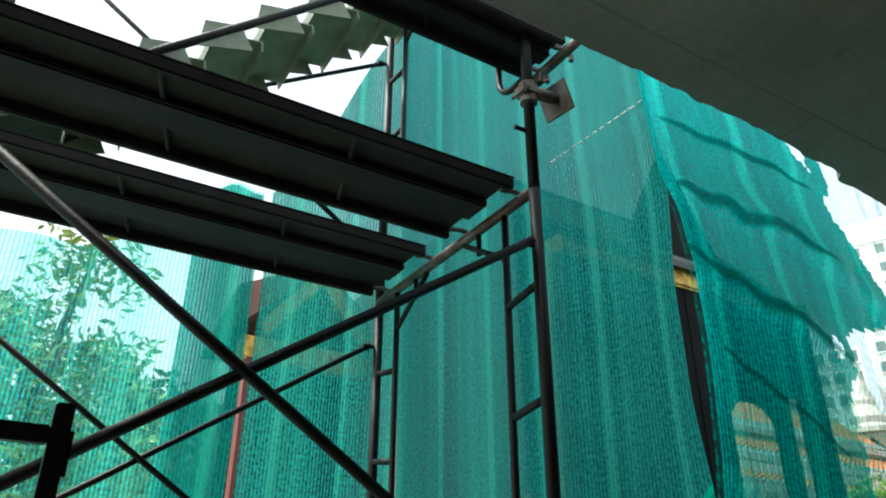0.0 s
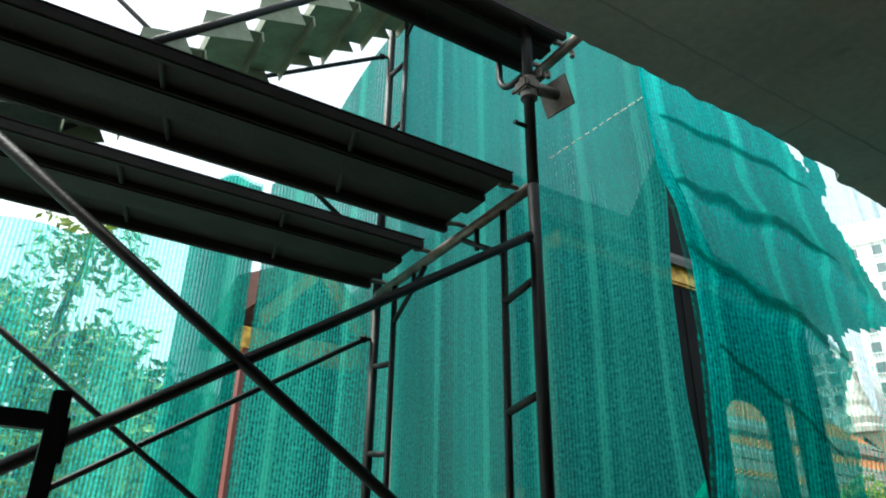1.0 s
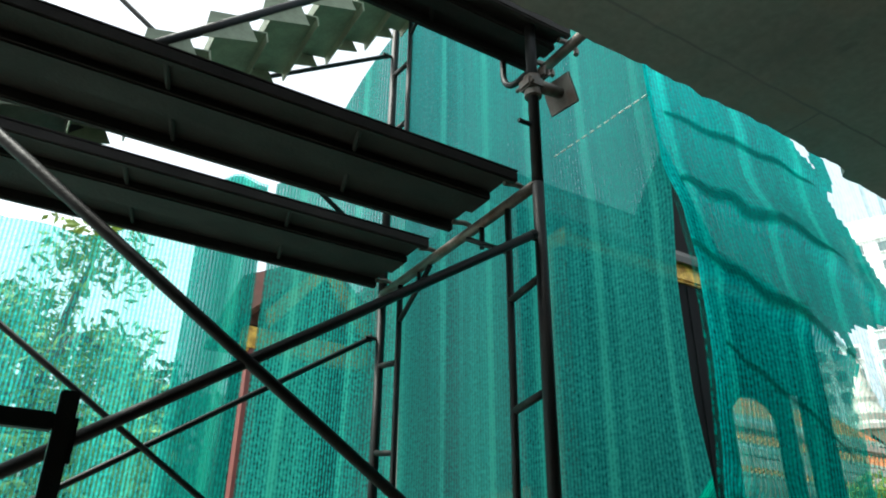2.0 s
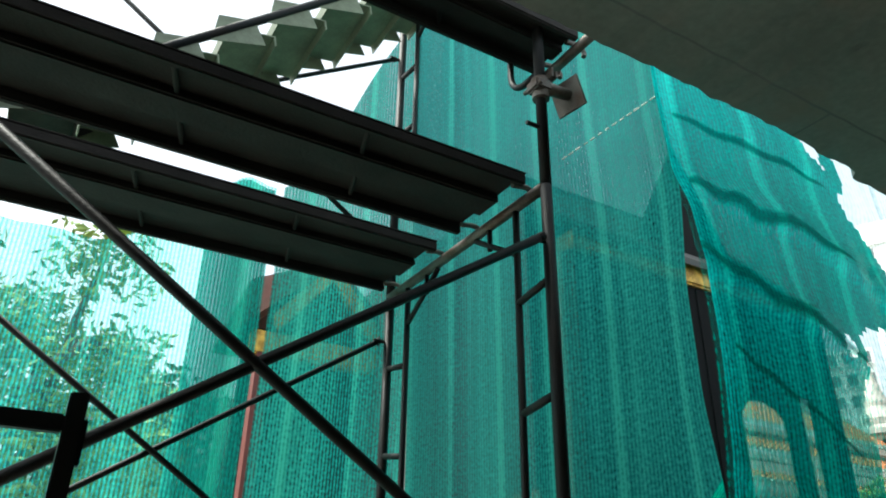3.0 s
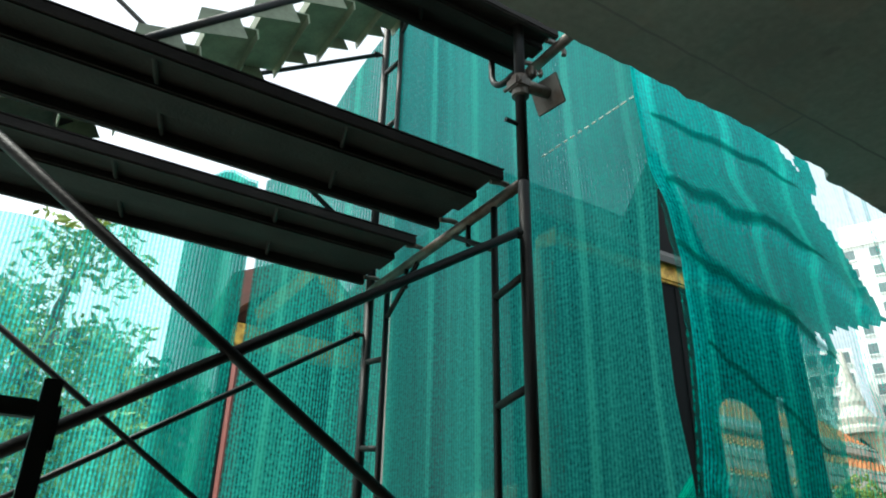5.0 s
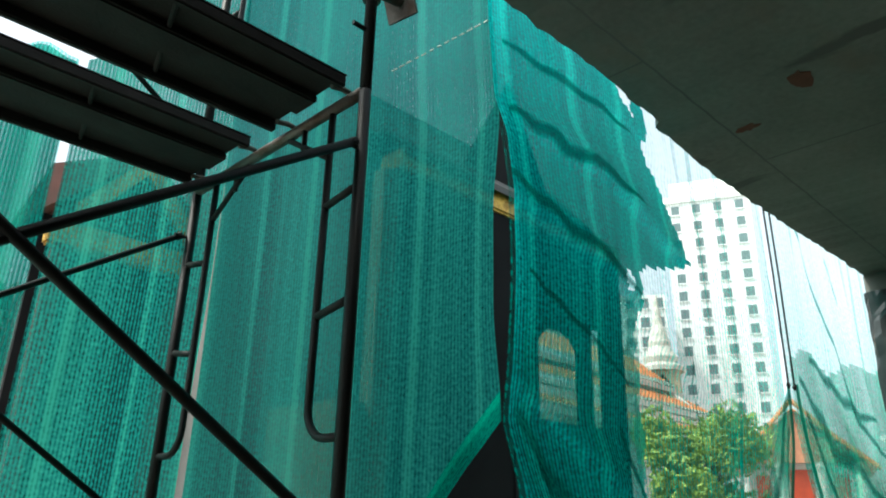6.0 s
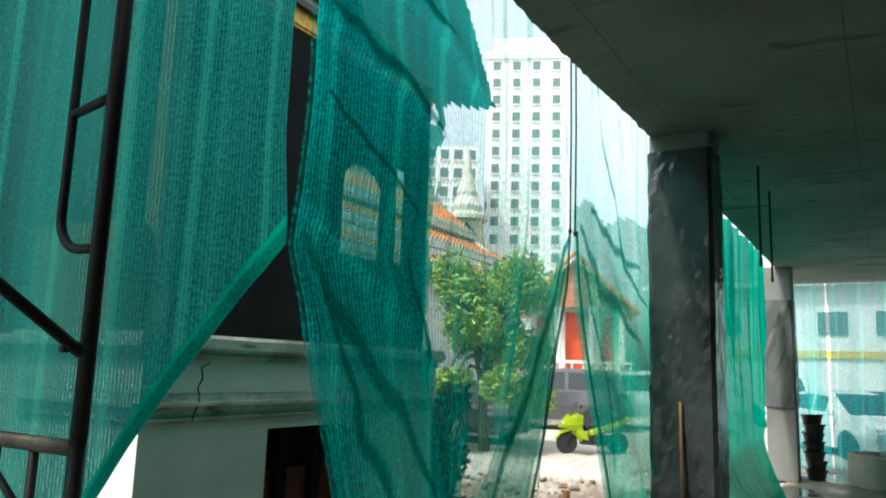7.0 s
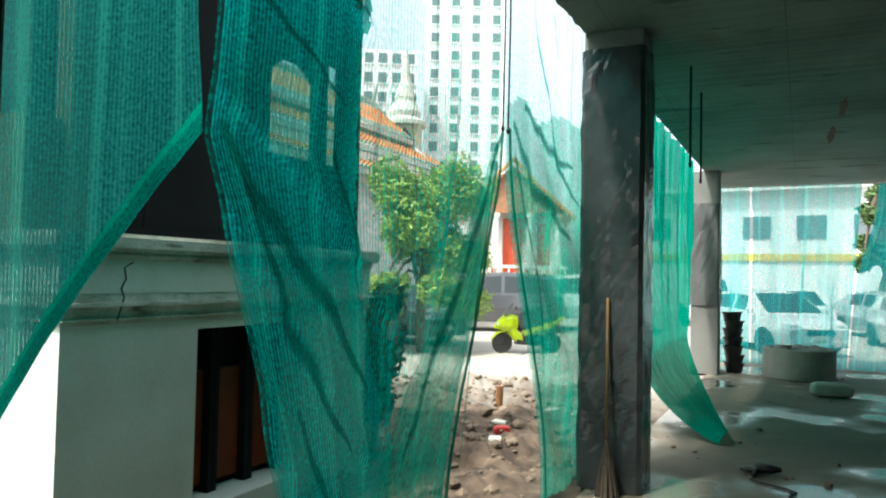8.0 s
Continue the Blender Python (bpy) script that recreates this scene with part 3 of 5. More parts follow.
def net_r(s, h):
    d = (CORNER_R - SLIT) / LEN_R
    p = SLIT + d * s
    side = Vector((-d.y, d.x))
    low = hem_r(s / 1.0 * 0.9) if s < 1.6 else -0.2
    low = max(-0.2, low)
    z = low + h * (6.2 - low)
    pull = 0.035 * math.exp(-s * 9) * smooth_step(3.45, 2.9, z) * smooth_step(2.1, 2.6, z)
    p = p + side * ripple(s, z, 0.035, 21) - Vector((0.045 * smooth_step(3.4, 4.0, z) * math.exp(-s * 2), 0)) + d * pull * 1.0
    return (p.x, p.y, z)


sheet("scaffold_net", net_r, steps(0, LEN_R, 0.04), steps(0, 1, 0.012), NET_DOUBLE, "dense green shade net with a drawn-up hem", "shade net", None, "green shade nets", lambda s, h: (s, net_r(s, h)[2]), 4)
net_return = bpy.data.objects["scaffold_net.003"]
hem = sheet("net_hem", lambda s, v: tuple(Vector(net_r(s, 0)) + Vector((-0.012, -0.004, -0.005 + v))), steps(0, 1.45, 0.03), steps(0, 0.11, 0.0275), NET_HEM, "doubled dark green hem of the shade net", "", None, "", size=lambda s, v: (v, s))
hem.parent = net_return
COTTON = material("pale_lacing_cord", (0.6, 0.62, 0.55), None, 0.8, 0, 9, 60, 0.0)
bm = bmesh.new()
for k in range(13):
    a, b = 0.03 + 0.042 * k, 0.03 + 0.042 * k + random.uniform(0.018, 0.036)
    za, zb = 3.885 - 0.15 * a, 3.885 - 0.15 * b
    pa, pb = (SLIT + (CORNER_R - SLIT) / LEN_R * q for q in (a, b))
    sweep(bm, [(pa.x - 0.045, pa.y - 0.01, za), (pb.x - 0.045, pb.y - 0.01, zb)], 0.0035, 5)
part("lacing_cord", bm, COTTON, net_return, "broken pale lacing cord")


# the run along the slab edge, right of the slit
def left_c(z):
    return 2.078 - 0.06 * smooth_step(3.30, 3.52, z) - 0.045 * smooth_step(3.4, 4.0, z) + 0.06 * math.sin(max(0.0, min(1.0, (3.45 - z) / 1.33)) * math.pi) + (2.12 - z) * 0.33 * (z < 2.12)


def net_c(u, v):
    a = left_c(v)
    x = a + u * (4.50 - 0.75 * smooth_step(2.6, 0.3, v) - a)
    y = 1.72 - 0.12 * smooth_step(0, 0.25, u) + ripple(x, v, 0.02, 31)
    drape = 0.0
    for z0, k, amp in ((3.80, 0.12, 0.03), (3.45, 0.24, 0.06), (3.10, 0.42, 0.06), (2.35, 0.75, 0.05), (2.05, 1.3, 0.06), (1.85, 1.9, 0.05)):
        d = v - (z0 - k * (x - 2.05) - 0.06 * (x - 2.05) ** 2)
        drape -= amp * math.exp(-(d / (0.045 if d < 0 else 0.11)) ** 2) * smooth_step(2.05, 2.3, x)
    drape *= 0.5 * (1 - smooth_step(3.2, 3.6, x))
    return (x, y + drape, v)


def dense_c(u, v):
    x = net_c(u, v)[0]
    if v > 3.06:
        edge = 3.34 - 0.62 * smooth_step(3.0, 4.05, v)
    else:
        edge = 2.80 + 0.54 * smooth_step(2.86, 3.06, v) + 0.06 * smooth_step(2.5, 2.8, v)
    edge += 0.045 * noise.noise((v * 5, 3, 1)) + 0.03 * noise.noise((v * 17, 8, 1)) + 0.3 * smooth_step(2.0, 0.7, v)
    flap = (x - 2.97) ** 2 + ((v - 3.72) / 1.6) ** 2 < 0.006 * (1 + noise.noise((x * 9, v * 9, 2)))
    if x > edge and not flap:
        return False
    if ((x - 2.76) / 0.035) ** 2 + ((v - 2.80) / 0.05) ** 2 < 1:
        return False
    return True


sheet("slab_net", net_c, steps(0, 1, 0.011), steps(-0.05, 5.0, 0.03), NET_THIN, "thin see-through green net along the slab edge", "shade net", None, "green shade nets", lambda u, v: (u * 2.4, v), 3)
sheet("slab_net", lambda u, v: tuple(Vector(net_c(u, v)) + Vector((0, -0.03, 0))), steps(0, 0.75, 0.008), steps(1.6, 5.0, 0.025), NET_TORN, "torn dense green net draped over the thin one", "shade net", dense_c, "green shade nets", lambda u, v: (u * 2.4, v), 3)


def net_d(u, v):
    a = 4.56 + 0.85 * smooth_step(2.6, 0.1, v)
    x = a + u * (6.62 - a)
    return (x, 1.60 + ripple(x * 1.6, v, 0.045, 41) * smooth_step(0, 0.3, u) + 0.03 * math.sin(v * 7 + x * 5) * smooth_step(3.0, 2.2, v) * smooth_step(0, 0.3, u), v)


sheet("slab_net", net_d, steps(0, 1, 0.025), steps(-0.05, 4.2, 0.04), NET_THIN, "thin green net tied beside the column", "shade net", None, "green shade nets", lambda u, v: (u * 2.0, v), 2)


sheet("slab_net", lambda u, v: tuple(Vector(net_c(u, v)) + Vector((0, -0.03, 0))), steps(0, 0.75, 0.01), steps(-0.05, 1.6, 0.03), NET_SINGLE, "single green net below the torn one", "shade net", dense_c, "green shade nets", lambda u, v: (u * 2.4, v), 3)
def gather_c(u, v):
    """The net's free side, drawn together towards the tie at its edge."""
    right = 4.50 - 0.75 * smooth_step(2.6, 0.3, v)
    x0 = min(right - 0.01, 4.5 - (2.58 - v) * 0.80 + 0.05 * noise.noise((v * 2.5, 1, 1)))
    a = left_c(v)
    p = Vector(net_c((x0 + u * (right - x0) - a) / (right - a), v))
    return tuple(p + Vector((0, -0.02, 0)))


sheet("slab_net", gather_c, steps(0, 1, 0.02), steps(-0.05, 2.58, 0.03), NET_MID, "gathered green net beside the open gap", "shade net", None, "green shade nets", lambda u, v: (u * 1.3, v), 3)
sheet("slab_net", lambda u, v: tuple(Vector(net_d(u, v)) + Vector((0, -0.02, 0))), steps(0, 1, 0.02), steps(-0.05, 3.3, 0.035), NET_MID, "second layer of green net beside the column", "shade net", lambda u, v: v < 2.72 + 0.3 * u + 0.14 * noise.noise((u * 4.5, 1, 4)), "green shade nets", lambda u, v: (u * 2.0, v), 3)


def edge_band(parent_name, place, us, vs, label):
    """A doubled edge sewn along a net."""
    ob = sheet("edge_band", place, us, vs, NET_HEM, label, "", None, "", size=lambda u, v: (u * 0.1, v))
    ob.parent = bpy.data.objects[parent_name]
    return ob


edge_band("slab_net", lambda u, v: tuple(Vector(net_c(1, v)) + Vector((-u * 0.045, -0.035, 0))), steps(0, 1, 0.34), steps(-0.05, 2.6, 0.05), "doubled dark green edge")
edge_band(bpy.data.objects["slab_net.004"].name, lambda u, v: tuple(Vector(net_d(0, v)) + Vector((u * 0.05, -0.035, 0))), steps(0, 1, 0.34), steps(-0.05, 2.6, 0.05), "doubled dark green edge")


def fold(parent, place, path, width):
    """A crease where the net is doubled, its shade painted as a narrow darker band on the net along (u, v) points,
    tapered at its ends.
    """
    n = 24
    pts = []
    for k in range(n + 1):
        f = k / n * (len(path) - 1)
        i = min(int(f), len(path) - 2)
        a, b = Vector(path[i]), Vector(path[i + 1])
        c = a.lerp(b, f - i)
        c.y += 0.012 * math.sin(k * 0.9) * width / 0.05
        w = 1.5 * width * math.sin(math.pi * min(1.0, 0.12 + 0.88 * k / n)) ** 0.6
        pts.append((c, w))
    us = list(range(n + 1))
    ob = sheet("fold", lambda u, v: tuple(Vector(place(pts[u][0].x, pts[u][0].y + v * pts[u][1])) + Vector((0, -0.042, 0))), us, [0, 0.33, 0.66, 1.0], NET_FOLD_SHADE, "darker band painting the shade of a doubled crease in the net", "", None, "", size=lambda u, v: (v * 0.05, u * 0.05))
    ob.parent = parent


def on_c(x, z):
    a = left_c(z)
    return net_c((x - a) / (4.50 - 0.75 * smooth_step(2.6, 0.3, z) - a), z)


def on_d(x, z):
    a = 4.56 + 0.85 * smooth_step(2.6, 0.1, z)
    return net_d((x - a) / (6.62 - a), z)


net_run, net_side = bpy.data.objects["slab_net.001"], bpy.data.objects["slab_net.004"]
# fold shade painted by darker bands, since the drape alone hardly shows
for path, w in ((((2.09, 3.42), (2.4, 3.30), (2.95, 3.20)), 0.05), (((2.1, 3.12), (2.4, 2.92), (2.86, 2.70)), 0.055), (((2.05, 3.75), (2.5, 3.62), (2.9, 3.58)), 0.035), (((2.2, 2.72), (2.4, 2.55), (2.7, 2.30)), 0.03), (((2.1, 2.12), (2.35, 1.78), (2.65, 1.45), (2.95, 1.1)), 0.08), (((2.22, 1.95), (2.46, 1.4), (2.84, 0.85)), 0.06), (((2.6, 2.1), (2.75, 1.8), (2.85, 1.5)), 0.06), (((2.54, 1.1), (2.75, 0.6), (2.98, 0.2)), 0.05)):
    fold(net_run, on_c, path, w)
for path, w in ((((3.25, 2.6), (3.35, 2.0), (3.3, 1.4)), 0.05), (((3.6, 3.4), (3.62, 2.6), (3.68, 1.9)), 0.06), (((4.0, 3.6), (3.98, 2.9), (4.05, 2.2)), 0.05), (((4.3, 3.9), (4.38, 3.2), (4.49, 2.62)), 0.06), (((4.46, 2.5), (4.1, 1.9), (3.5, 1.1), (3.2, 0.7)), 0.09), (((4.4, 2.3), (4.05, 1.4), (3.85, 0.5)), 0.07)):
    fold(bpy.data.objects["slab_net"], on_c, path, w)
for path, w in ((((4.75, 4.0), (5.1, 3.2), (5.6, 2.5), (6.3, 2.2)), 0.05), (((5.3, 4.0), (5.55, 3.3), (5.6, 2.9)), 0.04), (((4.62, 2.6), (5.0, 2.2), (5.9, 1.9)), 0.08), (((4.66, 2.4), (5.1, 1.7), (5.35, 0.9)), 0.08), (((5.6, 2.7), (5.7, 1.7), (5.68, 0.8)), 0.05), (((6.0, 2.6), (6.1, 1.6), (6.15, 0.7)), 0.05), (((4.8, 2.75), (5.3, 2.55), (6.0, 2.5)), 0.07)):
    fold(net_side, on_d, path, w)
for x in (4.47, 4.56):
    cord = thing("hanging_cord", (x, 1.57, 2.58), "thin dark cord hanging where two nets meet", "cord", "cords of the nets")
    part("cord", sweep(bmesh.new(), [(0, 0, 0), (0.012, 0, 0.7), (-0.006, 0, 1.5)], 0.006, 6), STEEL, cord)
    part("knot", lathe([(0.006, -0.02), (0.014, 0.0), (0.006, 0.02)], 8), STEEL, cord)


def net_e(u, v):
    q = (3.6 - v) / 3.55
    draw = smooth_step(0.35, 0.86, q)
    x = 6.35 + u * (7.15 - 0.7 * draw) + 2.2 * draw * (1 - u)
    y = 1.50 + 0.06 * u + ripple(x * 1.5, v, 0.09, 51) * (1 - 0.5 * draw)
    foot = smooth_step(0.80, 1.0, q)
    tip = Vector((8.0 + 0.25 * u, 0.62 - 0.12 * u, FLOOR + 0.02 + 0.1 * math.sin(math.pi * u)))
    p = Vector((x, y, v + 0.1)).lerp(tip, foot ** 1.6)
    p.z = max(p.z, FLOOR + 0.012)
    return tuple(p)


sheet("slab_net", net_e, steps(0, 1, 0.012), steps(0.05, 3.6, 0.03), NET_GREEN, "bright green net between the columns, swept inwards at its foot", "shade net", None, "green shade nets", lambda u, v: (u * 7.4, v), 4)


def net_f(u, v):
    return (16.2 + ripple(u, v, 0.10, 61), u, v)


def gap_edge(v):
    return -1.13 + 0.26 * (3.45 - v) / 3.4


def net_f_mid(u, v):
    a = 0.80 - 0.03 * smooth_step(1.8, 2.2, v) * (1 - smooth_step(3.0, 3.2, v))
    return net_f(a + u * (gap_edge(v) - a), v)


def net_f_end(u, v):
    a = gap_edge(v) - 0.03 - 0.25 * smooth_step(1.5, 3.2, v)
    return net_f(a + u * (-8.0 - a), v)


FAR_NET = "pale blue-green net closing the far end of the shell"
sheet("end_net", net_f, steps(1.5, 0.83, 0.08), steps(0.04, 3.57, 0.08), NET_BLUE, FAR_NET, "shade net", None, "green shade nets", None, 2)
sheet("end_net", net_f_mid, steps(0, 1, 0.05), steps(0.04, 3.57, 0.08), NET_BLUE, FAR_NET, "shade net", None, "green shade nets", lambda u, v: (u * 1.45, v), 2)
sheet("end_net", net_f_end, steps(0, 1, 0.012), steps(0.04, 3.57, 0.08), NET_BLUE, FAR_NET, "shade net", None, "green shade nets", lambda u, v: (u * 7, v), 7)

# ---- white hall behind the nets ----
hall = thing("temple_hall", (2.66, 3.18, 0), "white limewashed hall on a moulded plinth with charcoal upper wall", "temple")


def moulding(z0, z1, out, r, name, mat=PLASTER_OLD, x1=2.85, y1=1.05):
    bm = bmesh.new()
    box(bm, (-out, -out, z0), (x1 + out, y1 + out, z1), r)
    return part(name, bm, mat, hall)


for lo, hi in (((0, 0, -0.3), (0.93, 0.35, 1.36)), ((1.98, 0, -0.3), (2.85, 0.35, 1.36)), ((0.93, 0, -0.3), (1.98, 0.35, 0.20)), ((0.93, 0, 1.30), (1.98, 0.35, 1.36)), ((0, 0.35, -0.3), (2.85, 1.05, 1.36))):
    part("plinth_wall", boxes((lo, hi)), PLASTER, hall)
moulding(1.36, 1.41, 0.03, 0.02, "lower_moulding")
moulding(1.41, 1.52, 0.06, 0.045, "torus_moulding")
moulding(1.52, 1.70, 0.02, 0.004, "frieze", PLASTER)
moulding(1.70, 1.745, 0.05, 0.018, "upper_moulding")
moulding(1.745, 1.84, 0.085, 0.02, "coping")
WY = 0.57
for x0, x1, z0, z1 in ((0.55, 2.24, 1.84, 4.30), (2.24, 2.83, 1.84, 2.62), (2.83, 3.03, 1.84, 4.30), (3.03, 3.21, 1.84, 2.63), (3.21, 3.58, 1.84, 4.30), (3.03, 3.21, 3.55, 4.30)):
    part("wall_panel", boxes(((x0, WY, z0), (x1, WY + 0.05, z1))), DARKWALL, hall, "charcoal painted wall panel")
ROOFT = material("dark_grey_roof_tile", (0.075, 0.075, 0.072), (0.045, 0.045, 0.042), 0.75, 0, 3, 30, 0.3)
for k in range(3):
    a, b = k / 14, (k + 1) / 14
    part("roof_course", extrude([(WY - 0.1 + 2.6 * a, 4.5 + 2.9 * a), (WY - 0.1 + 2.6 * b + 0.05, 4.5 + 2.9 * b + 0.05), (WY - 0.1 + 2.6 * b + 0.05, 4.44 + 2.9 * b), (WY - 0.1 + 2.6 * a, 4.44 + 2.9 * a)], 0, 0.3, 3.0), ROOFT, hall)
arch = [(2.24, 4.30), (2.83, 4.30), (2.83, 3.30)] + [(2.535 + 0.295 * math.cos(a), 3.24 + 0.2 * math.sin(a)) for a in (0.3, 0.8, 1.3, 1.8, 2.3, 2.8)] + [(2.24, 3.2)]
part("arch_head", extrude(arch, 1, WY + 0.003, WY + 0.047), DARKWALL, hall)
part("gilded_band", boxes(((0.6, WY - 0.04, 4.30), (3.58, WY + 0.25, 4.50)), bevel=0.02), GOLD, hall, "gilded carved band")
OCHRE = material("ochre_plaster", (0.36, 0.32, 0.22), (0.27, 0.23, 0.16), 0.8, 0, 2, 40, 0.1)
part("gable_board", extrude([(1.25, 4.504), (1.9, 5.7), (2.55, 4.504)], 1, WY + 0.003, WY + 0.05), DARKWALL, hall, "charcoal gable boarding")
part("pilaster", box(bmesh.new(), (0.36, 0.45, 1.84), (0.50, 0.6, 4.2), 0.01), OCHRE, hall, "pale ochre pilaster")
part("parapet_panel", boxes(((0.12, 0.5, 1.84), (0.34, 1.3, 2.5))), OCHRE, hall, "pale ochre parapet panel")
part("side_dark_wall", boxes(((0.52, 1.05, 1.84), (2.6, 10.5, 5.2))), material("grey_timber_wall", (0.14, 0.14, 0.135), (0.09, 0.09, 0.085), 0.7, 0, 2, 50, 0.1), hall)
part("side_wall", boxes(((0.45, 1.05, -0.3), (2.6, 5.5, 1.75))), PLASTER, hall)
part("rear_base", boxes(((2.85, WY, -0.3), (3.55, 1.05, 1.838))), PLASTER, hall)
part("side_coping", box(bmesh.new(), (0.37, 1.14, 1.75), (2.6, 5.5, 1.84), 0.02), PLASTER_OLD, hall)
for x in (1.0, 1.9):
    part("board_seam", boxes(((x, WY - 0.012, 1.9), (x + 0.05, WY - 0.003, 4.28))), DARKWALL, hall)
part("wall_base_rail", boxes(((0.56, WY - 0.03, 1.842), (3.5, WY - 0.003, 1.92))), DARKWALL, hall)
part("crack", sweep(bmesh.new(), [(0.36, -0.0835, 1.69), (0.355, -0.0235, 1.66), (0.37, -0.022, 1.6), (0.34, -0.022, 1.55), (0.33, -0.058, 1.5), (0.31, -0.034, 1.38)], 0.004, 5), DARKWALL, hall)
shutter = part("window_recess", boxes(((0.93, 0.30, 0.20), (1.98, 0.34, 1.30))), DARKWALL, hall)
for x in (0.96, 1.31, 1.66):
    part("shutter", box(bmesh.new(), (x + 0.05, 0.25, 0.25), (x + 0.30, 0.29, 1.0), 0.01), WOOD, hall, "red-brown wooden shutter")
    part("shutter_frame", boxes(((x, 0.2, 0.2), (x + 0.04, 0.28, 1.30)), ((x + 0.305, 0.2, 0.2), (x + 0.345, 0.28, 1.30))), DARKWALL, hall)

# ---- tall white block far off ----
FAR_WHITE = material("white_painted_tower", (0.75, 0.76, 0.76), (0.66, 0.67, 0.68), 0.7, 0, 0.2, 4, 0.05)
FAR_GLASS = material("far_window_glass", (0.16, 0.2, 0.21), (0.1, 0.13, 0.14), 0.25, 0, 0.5, 6, 0.0)


def tower(az, dist, width, depth, floors, cols, storey, label, z0=0.0, crown=True, turn=0):
    a = radians(az)
    ob = thing("apartment_tower", (dist * math.cos(a), dist * math.sin(a), z0), label, "building", "", "", az - 90 + turn)
    h = floors * storey
    part("wall", boxes(((-width / 2, 0, 0), (width / 2, depth, h))), FAR_WHITE, ob)
    if crown:
        part("parapet", boxes(((-width / 2 - 0.4, -0.4, h + 0.004), (width / 2 + 0.4, depth, h + 1.2)), ((-width / 2 + 1, 1, h + 1.2), (width / 2 - 1, depth - 1, h + 4.5))), FAR_WHITE, ob)
    pane = boxes(((-0.7, -0.06, 0), (0.7, -0.004, 1.75)))
    first = part("window", pane, FAR_GLASS, ob)
    sill = part("sill", boxes(((-0.85, -0.3, -0.15), (0.85, -0.004, 0.0))), FAR_WHITE, first)
    pitch = width / cols
    n = 0
    for i in range(cols):
        for j in range(floors):
            at = Matrix.Translation((-width / 2 + pitch * (i + 0.5), 0, storey * j + 0.9))
            if n == 0:
                first.matrix_local = at
            else:
                c = new("window", first.data)
                c.parent, c.matrix_local = ob, at
                d = new("sill", sill.data)
                d.parent = c
            n += 1
    return ob


tower(24.4, 130, 14.5, 16, 18, 4, 3.25, "tall white apartment tower with rows of small windows")
tower(30.3, 120, 9, 14, 12, 4, 3.2, "pale apartment block with rows of windows", crown=False)

# ---- things on the shell's floor ----
BRISTLE = material("dark_broom_fibre", (0.07, 0.05, 0.035), None, 0.9, 0, 20, 120, 0.5)
CANE = material("bamboo_cane", (0.25, 0.12, 0.045), (0.16, 0.07, 0.028), 0.5, 0, 8, 60, 0.2)
BLACK = material("black_plastic", (0.015, 0.015, 0.016), None, 0.45, 0, 6, 60, 0.1)
CEMENT = material("cast_cement_ring", (0.36, 0.37, 0.34), (0.24, 0.24, 0.22), 0.85, 0, 3, 50, 0.3)
BAGMAT = material("pale_woven_sack", (0.42, 0.47, 0.42), (0.28, 0.31, 0.27), 0.7, 0, 5, 90, 0.3)

broom = thing("broom", (5.70, 1.02, FLOOR), "long-handled broom leaning on the wrapped column", "broom")
part("handle", tube((0.06, 0.18, 0.35), (0.165, 0.21, 1.48), 0.012, 10), CANE, broom, "orange-brown cane handle", smooth=True)
bm = bmesh.new()
for k in range(26):
    a = 2 * math.pi * random.random()
    r = 0.09 * math.sqrt(random.random())
    sweep(bm, [(0.062, 0.18, 0.42), (0.05 + 0.5 * r * math.cos(a), 0.175 + 0.5 * r * math.sin(a), 0.22), (0.04 + r * math.cos(a), 0.17 + r * math.sin(a), 0.004)], [0.012, 0.014, 0.008], 5)
part("bristles", bm, BRISTLE, broom)

stack = thing("bucket_stack", (14.5, 0.98, FLOOR), "leaning stack of black plastic buckets", "bucket", turn=0)
for k in range(7):
    b = lathe([(0.13, 0.0), (0.165, 0.15), (0.18, 0.155), (0.18, 0.175), (0.15, 0.175)], 16)
    ob = part("bucket", b, BLACK, stack, smooth=False)
    ob.matrix_local = pose(0.03 * math.sin(k * 2.1), 0.035 * k * (0.6 if k < 5 else 0.4) * 0.3 + 0.012 * math.sin(k * 3.3), 0.152 * k, 3 * math.sin(k * 1.7), 2 * math.cos(k), 0)

ring = thing("well_ring", (14.3, -0.07, FLOOR), "short grey cast concrete well ring with rubble on top", "concrete ring")
part("wall", lathe([(0.55, 0.0), (0.57, 0.02), (0.57, 0.50), (0.55, 0.52), (0.48, 0.52), (0.47, 0.44), (0.0, 0.44)], 40), CEMENT, ring)
for k in range(6):
    b = bmesh.ops.create_icosphere(bmesh.new(), subdivisions=2, radius=0.1) and bmesh.new()
    bmesh.ops.create_icosphere(b, subdivisions=2, radius=0.11)
    for v in b.verts:
        v.co *= 1 + 0.4 * noise.noise(v.co * 9 + Vector((k, 0, 0)))
        v.co.z *= 0.6
    ob = part("rubble", b, CEMENT, ring)
    ob.location = (0.35 * math.cos(k * 1.1), 0.35 * math.sin(k * 1.1), 0.49)


